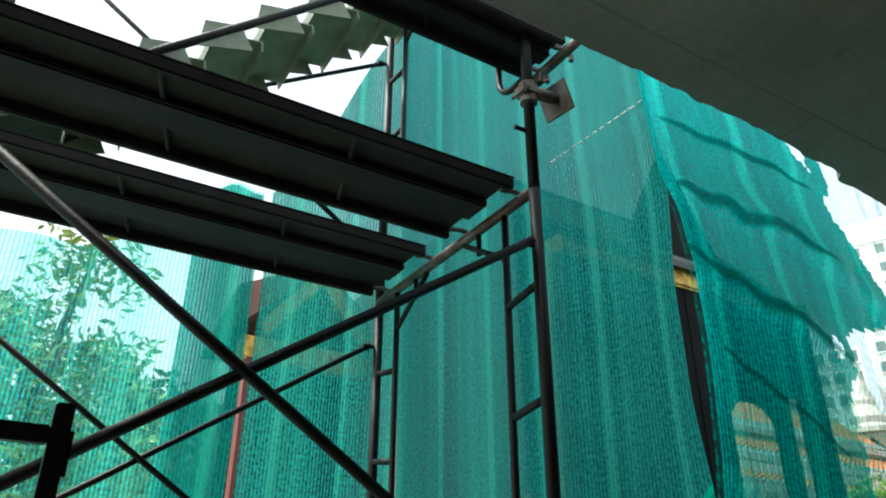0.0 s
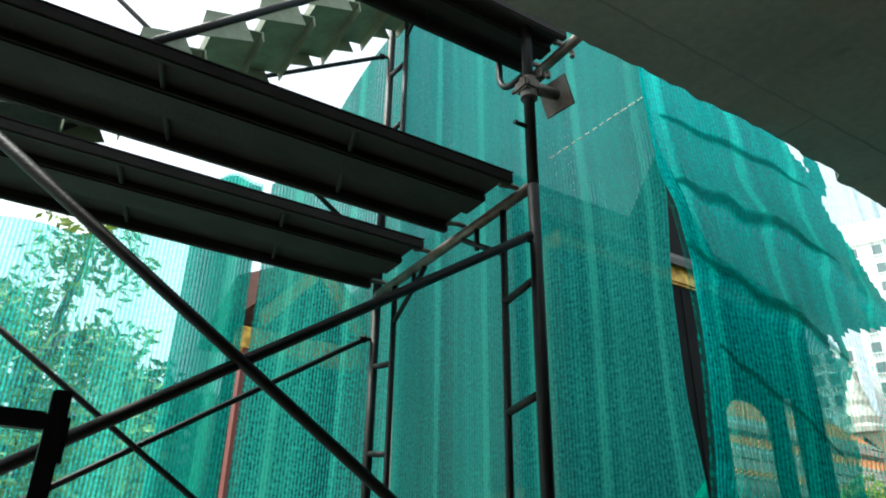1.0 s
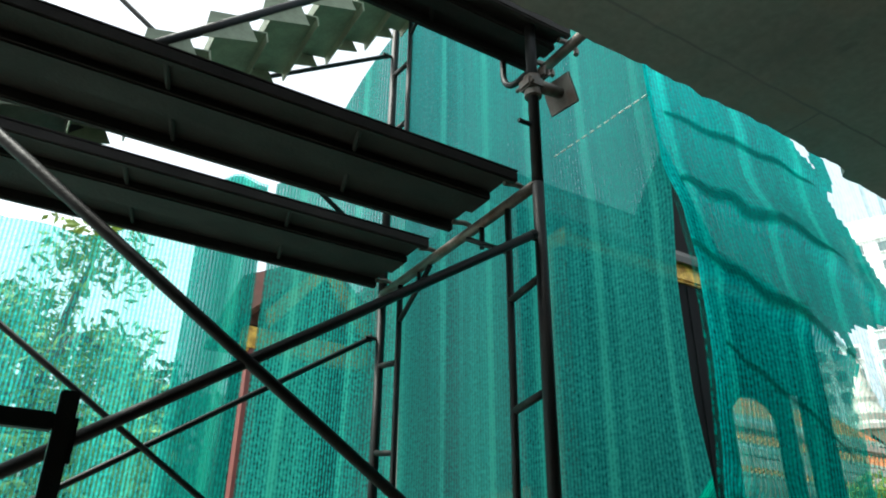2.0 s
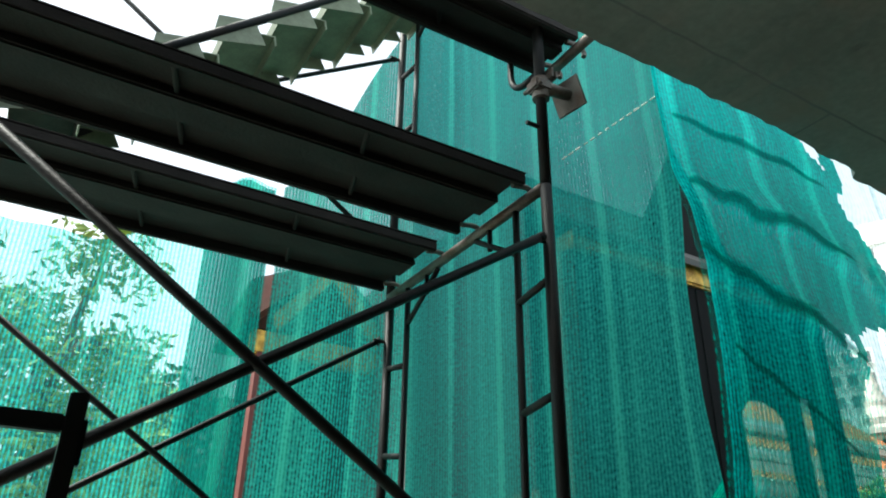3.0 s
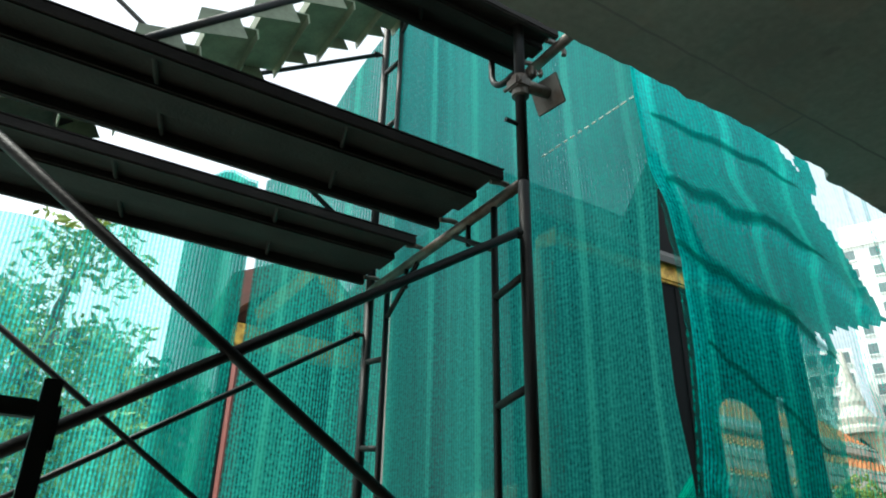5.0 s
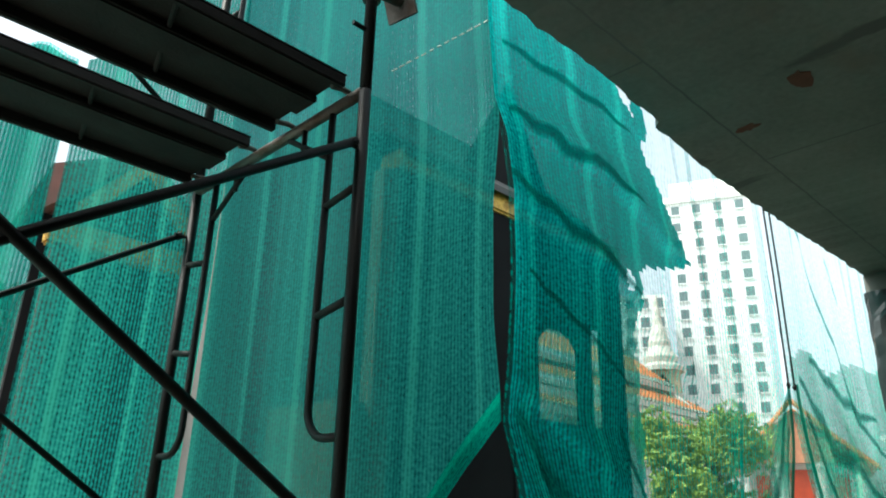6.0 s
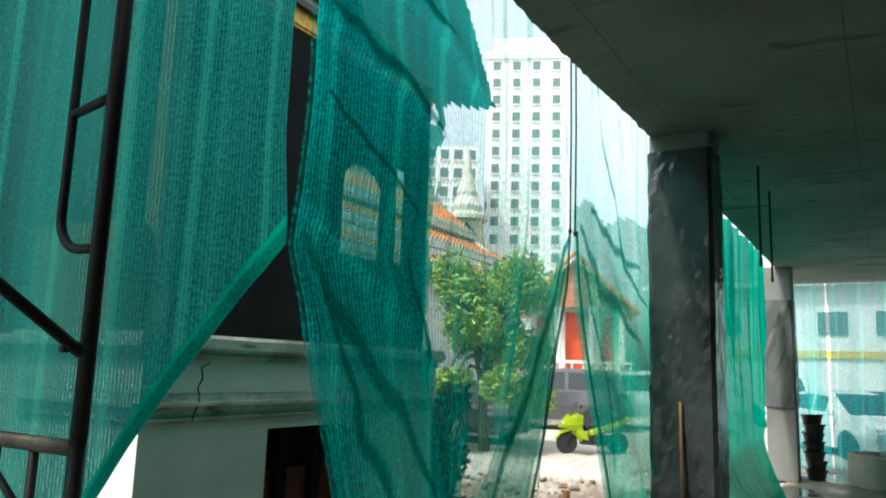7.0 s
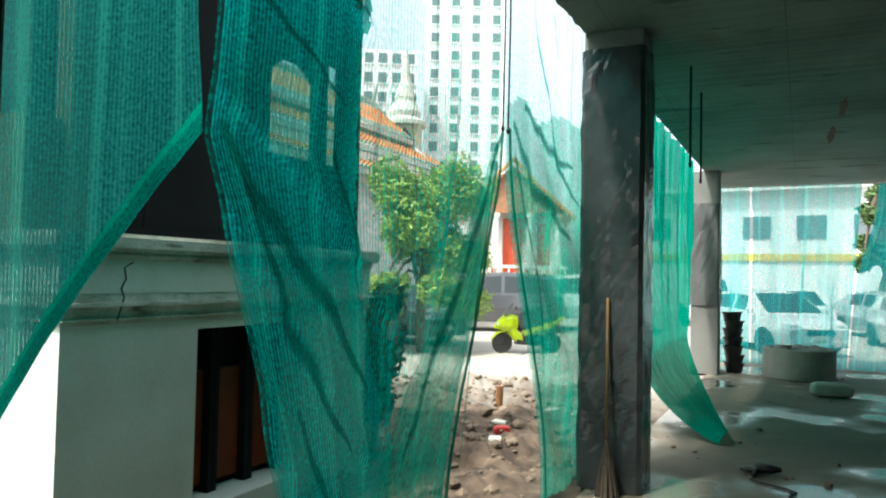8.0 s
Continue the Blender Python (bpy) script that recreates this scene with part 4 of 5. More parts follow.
def soft_bag(name, at, size, mat, label, turn):
    bm = bmesh.new()
    bmesh.ops.create_uvsphere(bm, u_segments=24, v_segments=14, radius=1)
    for v in bm.verts:
        c = v.co.copy()
        p = [math.copysign(abs(c[i]) ** 0.55, c[i]) * size[i] / 2 for i in range(3)]
        w = 1 + 0.09 * noise.noise(c * 2.5) + 0.05 * noise.noise(c * 7)
        v.co = Vector((p[0] * w, p[1] * w, p[2] * w + size[2] / 2))
    ob = part(name, bm, mat, None, smooth=True)
    ob.matrix_world = pose(*at, 0, 0, turn)
    return tagged(ob, label, "bag")


soft_bag("cement_sack", (12.3, -0.50, FLOOR), (0.36, 0.55, 0.2), BAGMAT, "pale green-grey cement sack lying on the floor", 8)

drill = thing("hand_tool", (7.05, 0.24, FLOOR), "dark hand tool with a cord lying on wet floor", "tool")
part("body", sweep(bmesh.new(), [(0, 0.0, 0.05), (0.03, -0.12, 0.05), (0.05, -0.2, 0.05)], [0.045, 0.04, 0.02], 12), BLACK, drill, smooth=True)
part("grip", sweep(bmesh.new(), [(0.0, -0.02, 0.04), (-0.15, 0.0, 0.03)], [0.028, 0.024], 10), BLACK, drill, smooth=True)
part("guard", lathe([(0.07, 0.0), (0.075, 0.02), (0.02, 0.03)], 16), GALV, drill).location = (0.03, 0.05, 0.02)
part("cord", sweep(bmesh.new(), [(-0.15 - 0.08 * k, -0.06 * k + 0.09 * math.sin(k * 1.3), 0.009) for k in range(9)], 0.008, 6), BLACK, drill, smooth=True)

for x, y, z in ((7.14, 0.80, 2.68), (8.17, 0.83, 2.66)):
    rod = thing("hanger_rod", (x, y, z), "thin dark threaded rod hanging from the soffit", "hanger rod", "hanger rods under the soffit")
    part("rod", tube((0, 0, 0), (0, 0, CEIL - z + 0.002), 0.011, 8), STEEL, rod)
    part("nut", lathe([(0.018, 0.0), (0.018, 0.015)], 6), STEEL, rod).location = (0, 0, 0.02)

clod_mat = material("clods_and_rubble", (0.26, 0.19, 0.135), (0.09, 0.064, 0.047), 0.95, 0, 6, 40, 0.5, 0.5, 0.3)
random.seed(5)
bm = bmesh.new()
for k in range(800):
    x, y = random.uniform(3.6, 11.5), random.uniform(1.75, 5.6)
    r = random.choice((0.02, 0.03, 0.035, 0.05, 0.075)) * random.uniform(0.7, 1.3)
    g = bmesh.ops.create_icosphere(bm, subdivisions=1, radius=r)
    z = ground_height(x, y)
    for v in g["verts"]:
        v.co *= 1 + 0.5 * noise.noise(v.co * 25 + Vector((k, 0, 0)))
        v.co = Vector((x + v.co.x * 1.3, y + v.co.y, z + v.co.z * 0.7 + r * 0.2))
tagged(part("rubble", bm, clod_mat), "scattered brown clods and broken stone on the earth", "rubble", kind="stuff")
bm = bmesh.new()
for k in range(120):
    x, y = random.uniform(6.2, 15.4), random.uniform(-3.2, 1.3)
    r = random.choice((0.008, 0.012, 0.02, 0.03)) * random.uniform(0.7, 1.3)
    g = bmesh.ops.create_icosphere(bm, subdivisions=1, radius=r)
    for v in g["verts"]:
        v.co = Vector((x + v.co.x * 1.6, y + v.co.y, FLOOR + v.co.z * 0.6 + r * 0.4))
tagged(part("floor_debris", bm, clod_mat), "small crumbs of dirt and mortar on the floor", "debris", kind="stuff")
PAPER = material("pale_litter", (0.7, 0.68, 0.62), (0.5, 0.47, 0.42), 0.7, 0, 9, 60, 0.2)
for k, (x, y, w, h, a) in enumerate(((6.9, 2.55, 0.22, 0.12, 20), (7.5, 2.2, 0.3, 0.1, -30), (8.2, 3.0, 0.35, 0.16, 10), (7.1, 2.95, 0.16, 0.1, 60), (8.9, 2.6, 0.3, 0.14, 0))):
    b = box(bmesh.new(), (-w / 2, -h / 2, 0), (w / 2, h / 2, 0.03), 0.008)
    ob = part("broken_tile", b, PAPER)
    ob.matrix_world = pose(x, y, ground_height(x, y) + 0.005, 5 * math.sin(k), 4, a)
    tagged(ob, "pale broken slab piece lying on dug earth", "rubble piece", "pale slab pieces")
stake = thing("wooden_stake", (9.3, 3.45, ground_height(9.3, 3.45)), "short grey wooden stake driven into the earth", "stake")
part("shank", sweep(bmesh.new(), [(0, 0, -0.1), (0.01, 0, 0.3)], [0.045, 0.05], 7), CANE, stake)
soft_bag("red_wrapper", (7.6, 2.75, ground_height(7.6, 2.75) + 0.02), (0.13, 0.17, 0.1), material("red_plastic", (0.6, 0.03, 0.03), None, 0.4), "crumpled red plastic wrapper on the earth", 30)


# ---- vehicles in the yard ----
GLASS = material("dark_car_glass", (0.02, 0.028, 0.03), None, 0.06, 0, 4, 20, 0.0)
TYRE = material("rubber_tyre", (0.02, 0.02, 0.02), None, 0.8, 0, 10, 60, 0.2)
RIM = material("alloy_rim", (0.5, 0.5, 0.5), None, 0.3, 0.9, 10, 60, 0.0)
LAMP = material("clear_lamp_lens", (0.75, 0.77, 0.78), None, 0.1, 0, 10, 60, 0.0)
REDLAMP = material("red_lamp_lens", (0.4, 0.01, 0.01), None, 0.15, 0, 10, 60, 0.0)


def car_paint(name, c):
    m = material(name, c, tuple(v * 0.85 for v in c), 0.25, 0.1, 1.0, 30, 0.0)
    m.node_tree.nodes["Principled BSDF"].inputs["Coat Weight"].default_value = 0.6
    return m


PAINT_WHITE, PAINT_GREY, PAINT_DARK, PAINT_SILVER = (car_paint(n, c) for n, c in (("white_car_paint", (0.78, 0.78, 0.78)), ("grey_car_paint", (0.07, 0.07, 0.08)), ("dark_car_paint", (0.03, 0.035, 0.04)), ("silver_car_paint", (0.5, 0.52, 0.53))))

SEDAN = dict(length=4.6, width=1.74, body=[(-2.3, 0.45, 0.78), (-2.2, 0.3, 0.95), (-1.5, 0.22, 1.0), (-0.9, 0.2, 0.98), (0.6, 0.2, 0.96), (1.3, 0.22, 0.9), (2.0, 0.25, 0.78), (2.25, 0.33, 0.62)], cabin=[(-1.95, 0.99, 0.99), (-1.0, 0.97, 1.42), (-0.2, 0.95, 1.47), (0.45, 0.93, 1.42), (1.35, 0.9, 0.91)], wheels=(-1.35, 1.38), r=0.315)
WAGON = dict(length=4.8, width=1.85, body=[(-2.4, 0.5, 1.0), (-2.32, 0.38, 1.12), (-1.5, 0.3, 1.12), (0.7, 0.3, 1.1), (1.3, 0.3, 1.06), (2.15, 0.33, 0.95), (2.38, 0.42, 0.75)], cabin=[(-2.34, 1.12, 1.12), (-2.1, 1.12, 1.74), (-0.6, 1.12, 1.82), (0.35, 1.1, 1.76), (1.2, 1.06, 1.07)], wheels=(-1.45, 1.45), r=0.37)
PICKUP = dict(length=5.2, width=1.85, body=[(-2.6, 0.55, 1.05), (-2.5, 0.45, 1.12), (-0.9, 0.38, 1.12), (0.9, 0.36, 1.12), (1.5, 0.36, 1.08), (2.35, 0.4, 0.98), (2.58, 0.5, 0.78)], cabin=[(-2.5, 1.12, 1.12), (-2.4, 1.12, 1.78), (-0.6, 1.12, 1.82), (0.4, 1.12, 1.76), (1.25, 1.08, 1.09)], wheels=(-1.55, 1.6), r=0.38)


def loft(sections):
    bm = bmesh.new()
    rings = [[bm.verts.new(p) for p in sec] for sec in sections]
    n = len(rings[0])
    for a, b in zip(rings, rings[1:]):
        for k in range(n):
            bm.faces.new((a[k], a[(k + 1) % n], b[(k + 1) % n], b[k]))
    bm.faces.new(rings[0])
    bm.faces.new(rings[-1][::-1])
    return bm


def car(at, turn, spec, paint, label, group="parked cars"):
    """A parked car, its nose along its own +x."""
    ob = thing("car", at, label, "car", group, "", turn)
    w = spec["width"] / 2
    L = spec["length"] / 2
    secs = []
    for x, lo, hi in spec["body"]:
        k = 1 - 0.14 * smooth_step(L - 0.7, L, abs(x))
        mid = lo + (hi - lo) * 0.55
        secs.append([(x, s * w * k * f, z) for s, f, z in ((-1, 0.9, lo), (-1, 1.0, mid), (-1, 0.93, hi), (-1, 0.5, hi + 0.015), (1, 0.5, hi + 0.015), (1, 0.93, hi), (1, 1.0, mid), (1, 0.9, lo))])
    body = part("body", loft(secs), paint, ob, smooth=False)
    csec = []
    for x, lo, hi in spec["cabin"]:
        f = (hi - lo) / 0.5
        csec.append([(x, s * w * a, z) for s, a, z in ((-1, 0.9, lo - 0.01), (-1, 0.9 - 0.17 * min(1, f), hi - 0.03 * min(1, f)), (-1, 0.5, hi), (1, 0.5, hi), (1, 0.9 - 0.17 * min(1, f), hi - 0.03 * min(1, f)), (1, 0.9, lo - 0.01))])
    part("cabin", loft(csec), paint, ob)
    cb = spec["cabin"]
    # glazing, a hair proud of the cabin
    for s in (-1, 1):
        for (xa, la, ha), (xb, lb, hb) in zip(cb[1:-2], cb[2:-1]):
            out = []
            for x, lo, hi, inset in ((xa, la, ha, 0.05), (xb, lb, hb, -0.05)):
                f = min(1, (hi - lo) / 0.5)
                for q in (0.1, 0.85):
                    yy = w * (0.9 - 0.17 * f * q) + 0.006
                    out.append((x + inset, s * yy, lo + (hi - 0.03 * f - lo) * q))
            bm = bmesh.new()
            v = [bm.verts.new(p) for p in (out[0], out[2], out[3], out[1])]
            bm.faces.new(v)
            g = bmesh.ops.extrude_face_region(bm, geom=bm.faces[:])
            for vv in g["geom"]:
                if isinstance(vv, bmesh.types.BMVert):
                    vv.co.y += -s * 0.012
            part("side_window", bm, GLASS, ob, "dark tinted glass")
    for i, j, name in ((len(cb) - 2, len(cb) - 1, "windscreen"), (1, 0, "rear_window")):
        (xa, la, ha), (xb, lb, hb) = cb[i], cb[j]
        bm = bmesh.new()
        pts = []
        for q, f in ((0.06, 0.66), (0.9, 0.80)):
            x, z = xa + (xb - xa) * q, ha + (hb - ha) * q
            pts.append([(x, -w * f, z + 0.012), (x, w * f, z + 0.012)])
        d = 0.01 if name == "windscreen" else -0.01
        v = [bm.verts.new((p[0] + d, p[1], p[2])) for p in (pts[0][0], pts[0][1], pts[1][1], pts[1][0])]
        bm.faces.new(v)
        g = bmesh.ops.extrude_face_region(bm, geom=bm.faces[:])
        for vv in g["geom"]:
            if isinstance(vv, bmesh.types.BMVert):
                vv.co.z -= 0.01
        part(name, bm, GLASS, ob, "dark tinted glass")
    r = spec["r"]
    for x in spec["wheels"]:
        for s in (-1, 1):
            tyre = lathe([(r * 0.62, -0.1), (r * 0.95, -0.1), (r, -0.07), (r, 0.07), (r * 0.95, 0.1), (r * 0.62, 0.1)], 24)
            wheel = part("wheel", tyre, TYRE, ob)
            wheel.matrix_local = pose(x, s * (w - 0.06), r, 90, 0, 0)
            hub = lathe([(0.03, 0.085), (r * 0.2, 0.08), (r * 0.6, 0.06), (r * 0.66, 0.104), (r * 0.66, -0.104), (r * 0.6, -0.06), (0.03, -0.085)], 16)
            part("rim", hub, RIM, wheel)
    zl = spec["body"][-1][2]
    for s in (-1, 1):
        part("headlamp", box(bmesh.new(), (L - 0.32, s * w * 0.62 - 0.16, zl - 0.02), (L - 0.1, s * w * 0.62 + 0.16, zl + 0.1), 0.03), LAMP, ob, "clear headlamp")
        part("tail_lamp", box(bmesh.new(), (-L + 0.02, s * w * 0.68 - 0.12, zl + 0.12), (-L + 0.14, s * w * 0.68 + 0.12, zl + 0.3), 0.02), REDLAMP, ob, "red tail lamp")
        part("wing_mirror", box(bmesh.new(), (cb[-1][0] - 0.42, s * (w + 0.09) - 0.08, cb[-1][1] + 0.02), (cb[-1][0] - 0.32, s * (w + 0.09) + 0.08, cb[-1][1] + 0.15), 0.03), paint, ob)
        part("door_seam", boxes(((0.12, s * (w * 1.0) - 0.004, spec["body"][3][1] + 0.12), (0.135, s * (w * 1.0) + 0.003, spec["body"][3][2] - 0.12))), BLACK, ob)
    part("grille", box(bmesh.new(), (L - 0.14, -w * 0.4, zl - 0.12), (L - 0.03, w * 0.4, zl + 0.0), 0.02), BLACK, ob, "dark grille with bright bar")
    part("number_plate", boxes(((L - 0.03, -0.17, zl - 0.24), (L + 0.005, 0.17, zl - 0.13))), PAPER, ob, "blank pale plate")
    part("bumper", box(bmesh.new(), (L - 0.3, -w * 0.82, spec["body"][-1][1] - 0.1), (L + 0.0, w * 0.82, spec["body"][-1][1] + 0.06), 0.04), paint, ob)
    return ob


car((20.6, 0.7, 0), 212, SEDAN, PAINT_WHITE, "white saloon car parked beyond the far net")
car((27.5, 0.2, 0), 195, SEDAN, PAINT_WHITE, "white saloon car in a parked row behind the nets")
car((27.0, -2.6, 0), 205, SEDAN, PAINT_SILVER, "silver saloon car in a parked row behind the nets")
car((22.3, -2.9, 0), 190, SEDAN, PAINT_WHITE, "white saloon car parked with its nose to the shell")
car((30.5, 3.2, 0), 190, WAGON, PAINT_WHITE, "white sport wagon in a parked row behind the nets")
car((21.6, 8.8, 0), 108, WAGON, PAINT_GREY, "dark grey sport wagon parked behind the scooter")
car((24.0, 6.8, 0), 100, PICKUP, PAINT_SILVER, "silver canopied pickup parked behind the scooter")
car((16.8, 9.6, 0), 250, SEDAN, PAINT_DARK, "dark saloon car parked near the tree")

LIME = material("lime_yellow_plastic", (0.40, 0.52, 0.008), (0.32, 0.43, 0.008), 0.3, 0, 3, 40, 0.0)
scooter = thing("scooter", (15.6, 5.3, 0), "lime yellow maxi scooter standing on the bright yard", "scooter", turn=126)
scooter.scale = (0.84, 0.84, 0.84)
for x in (0.66, -0.66):
    wheel = part("wheel", lathe([(0.17, -0.05), (0.24, -0.055), (0.27, -0.02), (0.27, 0.02), (0.24, 0.055), (0.17, 0.05)], 24), TYRE, scooter)
    wheel.matrix_local = pose(x, 0, 0.27, 90, 0, 0)
    part("rim", lathe([(0.02, 0.04), (0.05, 0.035), (0.12, 0.015), (0.165, 0.02), (0.175, 0.045), (0.175, -0.045), (0.165, -0.02), (0.12, -0.015), (0.02, -0.04)], 10), RIM, wheel)


def shell(name, rows, mat, label=""):
    """A rounded shell through rows of (x, half width, low, high)."""
    secs = []
    for x, hw, lo, hi in rows:
        m = (lo + hi) / 2
        secs.append([(x, hw * a, m + (hi - lo) / 2 * b) for a, b in ((-0.55, -1), (-1, -0.35), (-0.92, 0.5), (-0.45, 1), (0.45, 1), (0.92, 0.5), (1, -0.35), (0.55, -1))])
    return part(name, loft(secs), mat, scooter, label)


shell("front_fairing", ((0.28, 0.17, 0.62, 0.98), (0.45, 0.22, 0.56, 1.02), (0.62, 0.2, 0.58, 0.98), (0.78, 0.12, 0.62, 0.84), (0.88, 0.04, 0.64, 0.7)), LIME)
shell("front_guard", ((0.36, 0.05, 0.36, 0.42), (0.5, 0.07, 0.5, 0.57), (0.66, 0.075, 0.55, 0.6), (0.82, 0.07, 0.48, 0.55), (0.94, 0.05, 0.34, 0.4)), LIME)
shell("leg_shield", ((0.1, 0.18, 0.3, 0.42), (0.26, 0.2, 0.28, 0.6), (0.4, 0.19, 0.36, 0.86), (0.48, 0.15, 0.52, 0.9)), LIME)
shell("floor_tunnel", ((-0.3, 0.17, 0.26, 0.5), (0.0, 0.19, 0.22, 0.46), (0.3, 0.19, 0.24, 0.5)), BLACK)
shell("tail", ((-1.0, 0.04, 0.90, 0.96), (-0.82, 0.12, 0.74, 0.92), (-0.5, 0.17, 0.58, 0.84), (-0.15, 0.17, 0.46, 0.72), (0.1, 0.13, 0.42, 0.58)), LIME)
shell("seat", ((-0.82, 0.1, 0.91, 0.97), (-0.5, 0.16, 0.82, 0.92), (-0.2, 0.15, 0.72, 0.8), (0.08, 0.09, 0.62, 0.72)), BLACK, "black stepped seat")
part("engine", box(bmesh.new(), (-0.7, -0.1, 0.2), (-0.05, 0.13, 0.48), 0.04), BLACK, scooter)
part("silencer", sweep(bmesh.new(), [(-0.25, -0.15, 0.3), (-0.9, -0.17, 0.42)], [0.04, 0.065], 12), BLACK, scooter, smooth=True)
screen = loft([[(x, s * hw, z) for s in (-1, 1)] + [(x - 0.012, s * hw, z) for s in (1, -1)] for x, hw, z in ((0.62, 0.17, 0.98), (0.48, 0.16, 1.18), (0.4, 0.1, 1.28))])
part("windscreen", screen, GLASS, scooter, "smoked screen")
part("handlebar", sweep(bmesh.new(), [(0.25, -0.34, 1.02), (0.36, -0.15, 1.0), (0.36, 0.15, 1.0), (0.25, 0.34, 1.02)], 0.016, 8), BLACK, scooter)
for s in (-1, 1):
    part("mirror", box(bmesh.new(), (0.36, s * 0.3 - 0.06, 1.14), (0.39, s * 0.3 + 0.06, 1.22), 0.012), BLACK, scooter)
    part("fork", tube((0.66, s * 0.07, 0.27), (0.52, s * 0.07, 0.7), 0.022, 8), BLACK, scooter)
    part("headlamp", box(bmesh.new(), (0.76, s * 0.08 - 0.05, 0.72), (0.83, s * 0.08 + 0.05, 0.8), 0.015), LAMP, scooter)

# ---- trees and shrubs ----
LEAF_L = material("light_green_leaf", (0.30, 0.42, 0.08), (0.16, 0.27, 0.045), 0.6, 0, 1.2, 20, 0.0, 0.5, 0.35)
LEAF_D = material("dark_green_leaf", (0.10, 0.17, 0.05), (0.05, 0.09, 0.025), 0.6, 0, 1.2, 20, 0.0, 0.5, 0.35)
BARK = material("grey_brown_bark", (0.16, 0.12, 0.09), (0.08, 0.06, 0.045), 0.9, 0, 6, 40, 0.5)


def leaf_mesh(name, blobs, count, size, mat, parent, seed, droop=0.0):
    """A crown of single bent leaves scattered in uneven clumps round the blob centres (x, y, z, r)."""
    rng = random.Random(seed)
    pts, faces = [], []
    for _ in range(count):
        bx, by, bz, br = rng.choice(blobs)
        d = Vector((rng.gauss(0, 1), rng.gauss(0, 1), rng.gauss(0, 1))).normalized()
        rr = br * rng.random() ** 0.4 * (0.78 + 0.5 * noise.noise(d * 2.2 + Vector((bx, by, bz))))
        c = Vector((bx, by, bz)) + d * rr
        a = Vector((rng.gauss(0, 1), rng.gauss(0, 1), rng.gauss(0, 0.6) - droop)).normalized()
        b = a.orthogonal().normalized()
        b = Matrix.Rotation(rng.uniform(0, 6.28), 3, a) @ b
        n = a.cross(b)
        s = size * rng.uniform(0.6, 1.3)
        k = len(pts)
        pts += [c - a * s, c + b * s * 0.35 + n * s * 0.12, c + a * s, c - b * s * 0.35 + n * s * 0.12]
        faces += [(k, k + 1, k + 2), (k, k + 2, k + 3)]
    me = bpy.data.meshes.new(name)
    me.from_pydata(pts, [], faces)
    me.materials.append(mat)
    ob = new(name, me)
    ob.parent = parent
    return ob


def tree(at, height, spread, blobs_n, count, size, mat, label, seed, low=0.35):
    rng = random.Random(seed)
    ob = thing("tree", at, label, "tree")
    trunk = [(0, 0, -0.1)]
    for k in range(1, 6):
        trunk.append((0.06 * height * 0.15 * rng.gauss(0, 1), 0.06 * height * 0.15 * rng.gauss(0, 1), height * 0.12 * k))
    part("trunk", sweep(bmesh.new(), trunk, [0.028 * height * (1 - 0.12 * k) for k in range(6)], 9), BARK, ob, smooth=True)
    blobs = []
    for k in range(blobs_n):
        a = 2.399 * k + rng.uniform(-0.4, 0.4)
        rr = spread * math.sqrt((k + 0.5) / blobs_n) * 0.78
        z = height * (low + (0.86 - low) * rng.random()) - 0.12 * rr
        blobs.append((rr * math.cos(a), rr * math.sin(a), z, spread * rng.uniform(0.26, 0.42)))
        base = Vector(trunk[2 + k % 4])
        tip = Vector(blobs[-1][:3])
        mid = (base + tip) / 2 + Vector((0, 0, 0.06 * height))
        part("limb", sweep(bmesh.new(), [base, mid, tip], [0.012 * height, 0.008 * height, 0.003 * height], 6), BARK, ob)
    leaf_mesh("crown", blobs, count, size, mat, ob, seed)
    return ob


tree((14.6, 7.35, 0), 4.5, 1.6, 30, 30000, 0.075, LEAF_L, "small round light green tree by the yard", 3, 0.24)
tree((0.2, 12.5, 0), 8.3, 3.4, 22, 9500, 0.12, LEAF_L, "broad leafy tree with bright gaps in its crown", 11)
tree((-5.0, 13.5, 0), 8.6, 3.6, 20, 7000, 0.14, LEAF_L, "broad leafy tree beside the hall", 12)
tree((3.6, 17.5, 0), 8.0, 3.0, 18, 6000, 0.18, LEAF_D, "leafy tree behind the pavilion", 13)
tree((31.0, -2.75, 0), 8.5, 1.0, 22, 7000, 0.2, LEAF_D, "narrow dark tree behind the parked cars", 14, 0.25)
tree((24, 15, 0), 5.0, 2.2, 16, 5000, 0.14, LEAF_L, "light green tree at the edge of the yard", 16, 0.35)
shrub = thing("shrub", (6.1, 3.45, 0), "spiky dark green shrub at the corner of the plinth", "shrub")
part("stem", sweep(bmesh.new(), [(0, 0, -0.05), (0.05, 0, 0.6), (0.0, 0.05, 1.2)], [0.03, 0.02, 0.01], 6), BARK, shrub)
leaf_mesh("foliage", [(0, 0, 0.5, 0.24), (0.05, -0.05, 0.85, 0.23), (-0.05, 0.05, 1.15, 0.22), (0.03, -0.1, 1.4, 0.18)], 1500, 0.085, LEAF_D, shrub, 21, 0.4)

# ---- temples beyond ----
ORANGE = material("orange_glazed_tile", (0.62, 0.22, 0.05), (0.48, 0.15, 0.04), 0.35, 0, 3, 30, 0.3, 0.5, 0.12)
GREENT = material("grey_green_glazed_tile", (0.24, 0.30, 0.25), (0.17, 0.22, 0.18), 0.4, 0, 3, 30, 0.3, 0.5, 0.12)
RIDGE = material("pale_ridge_mortar", (0.62, 0.6, 0.54), (0.45, 0.43, 0.38), 0.8, 0, 3, 30, 0.2)
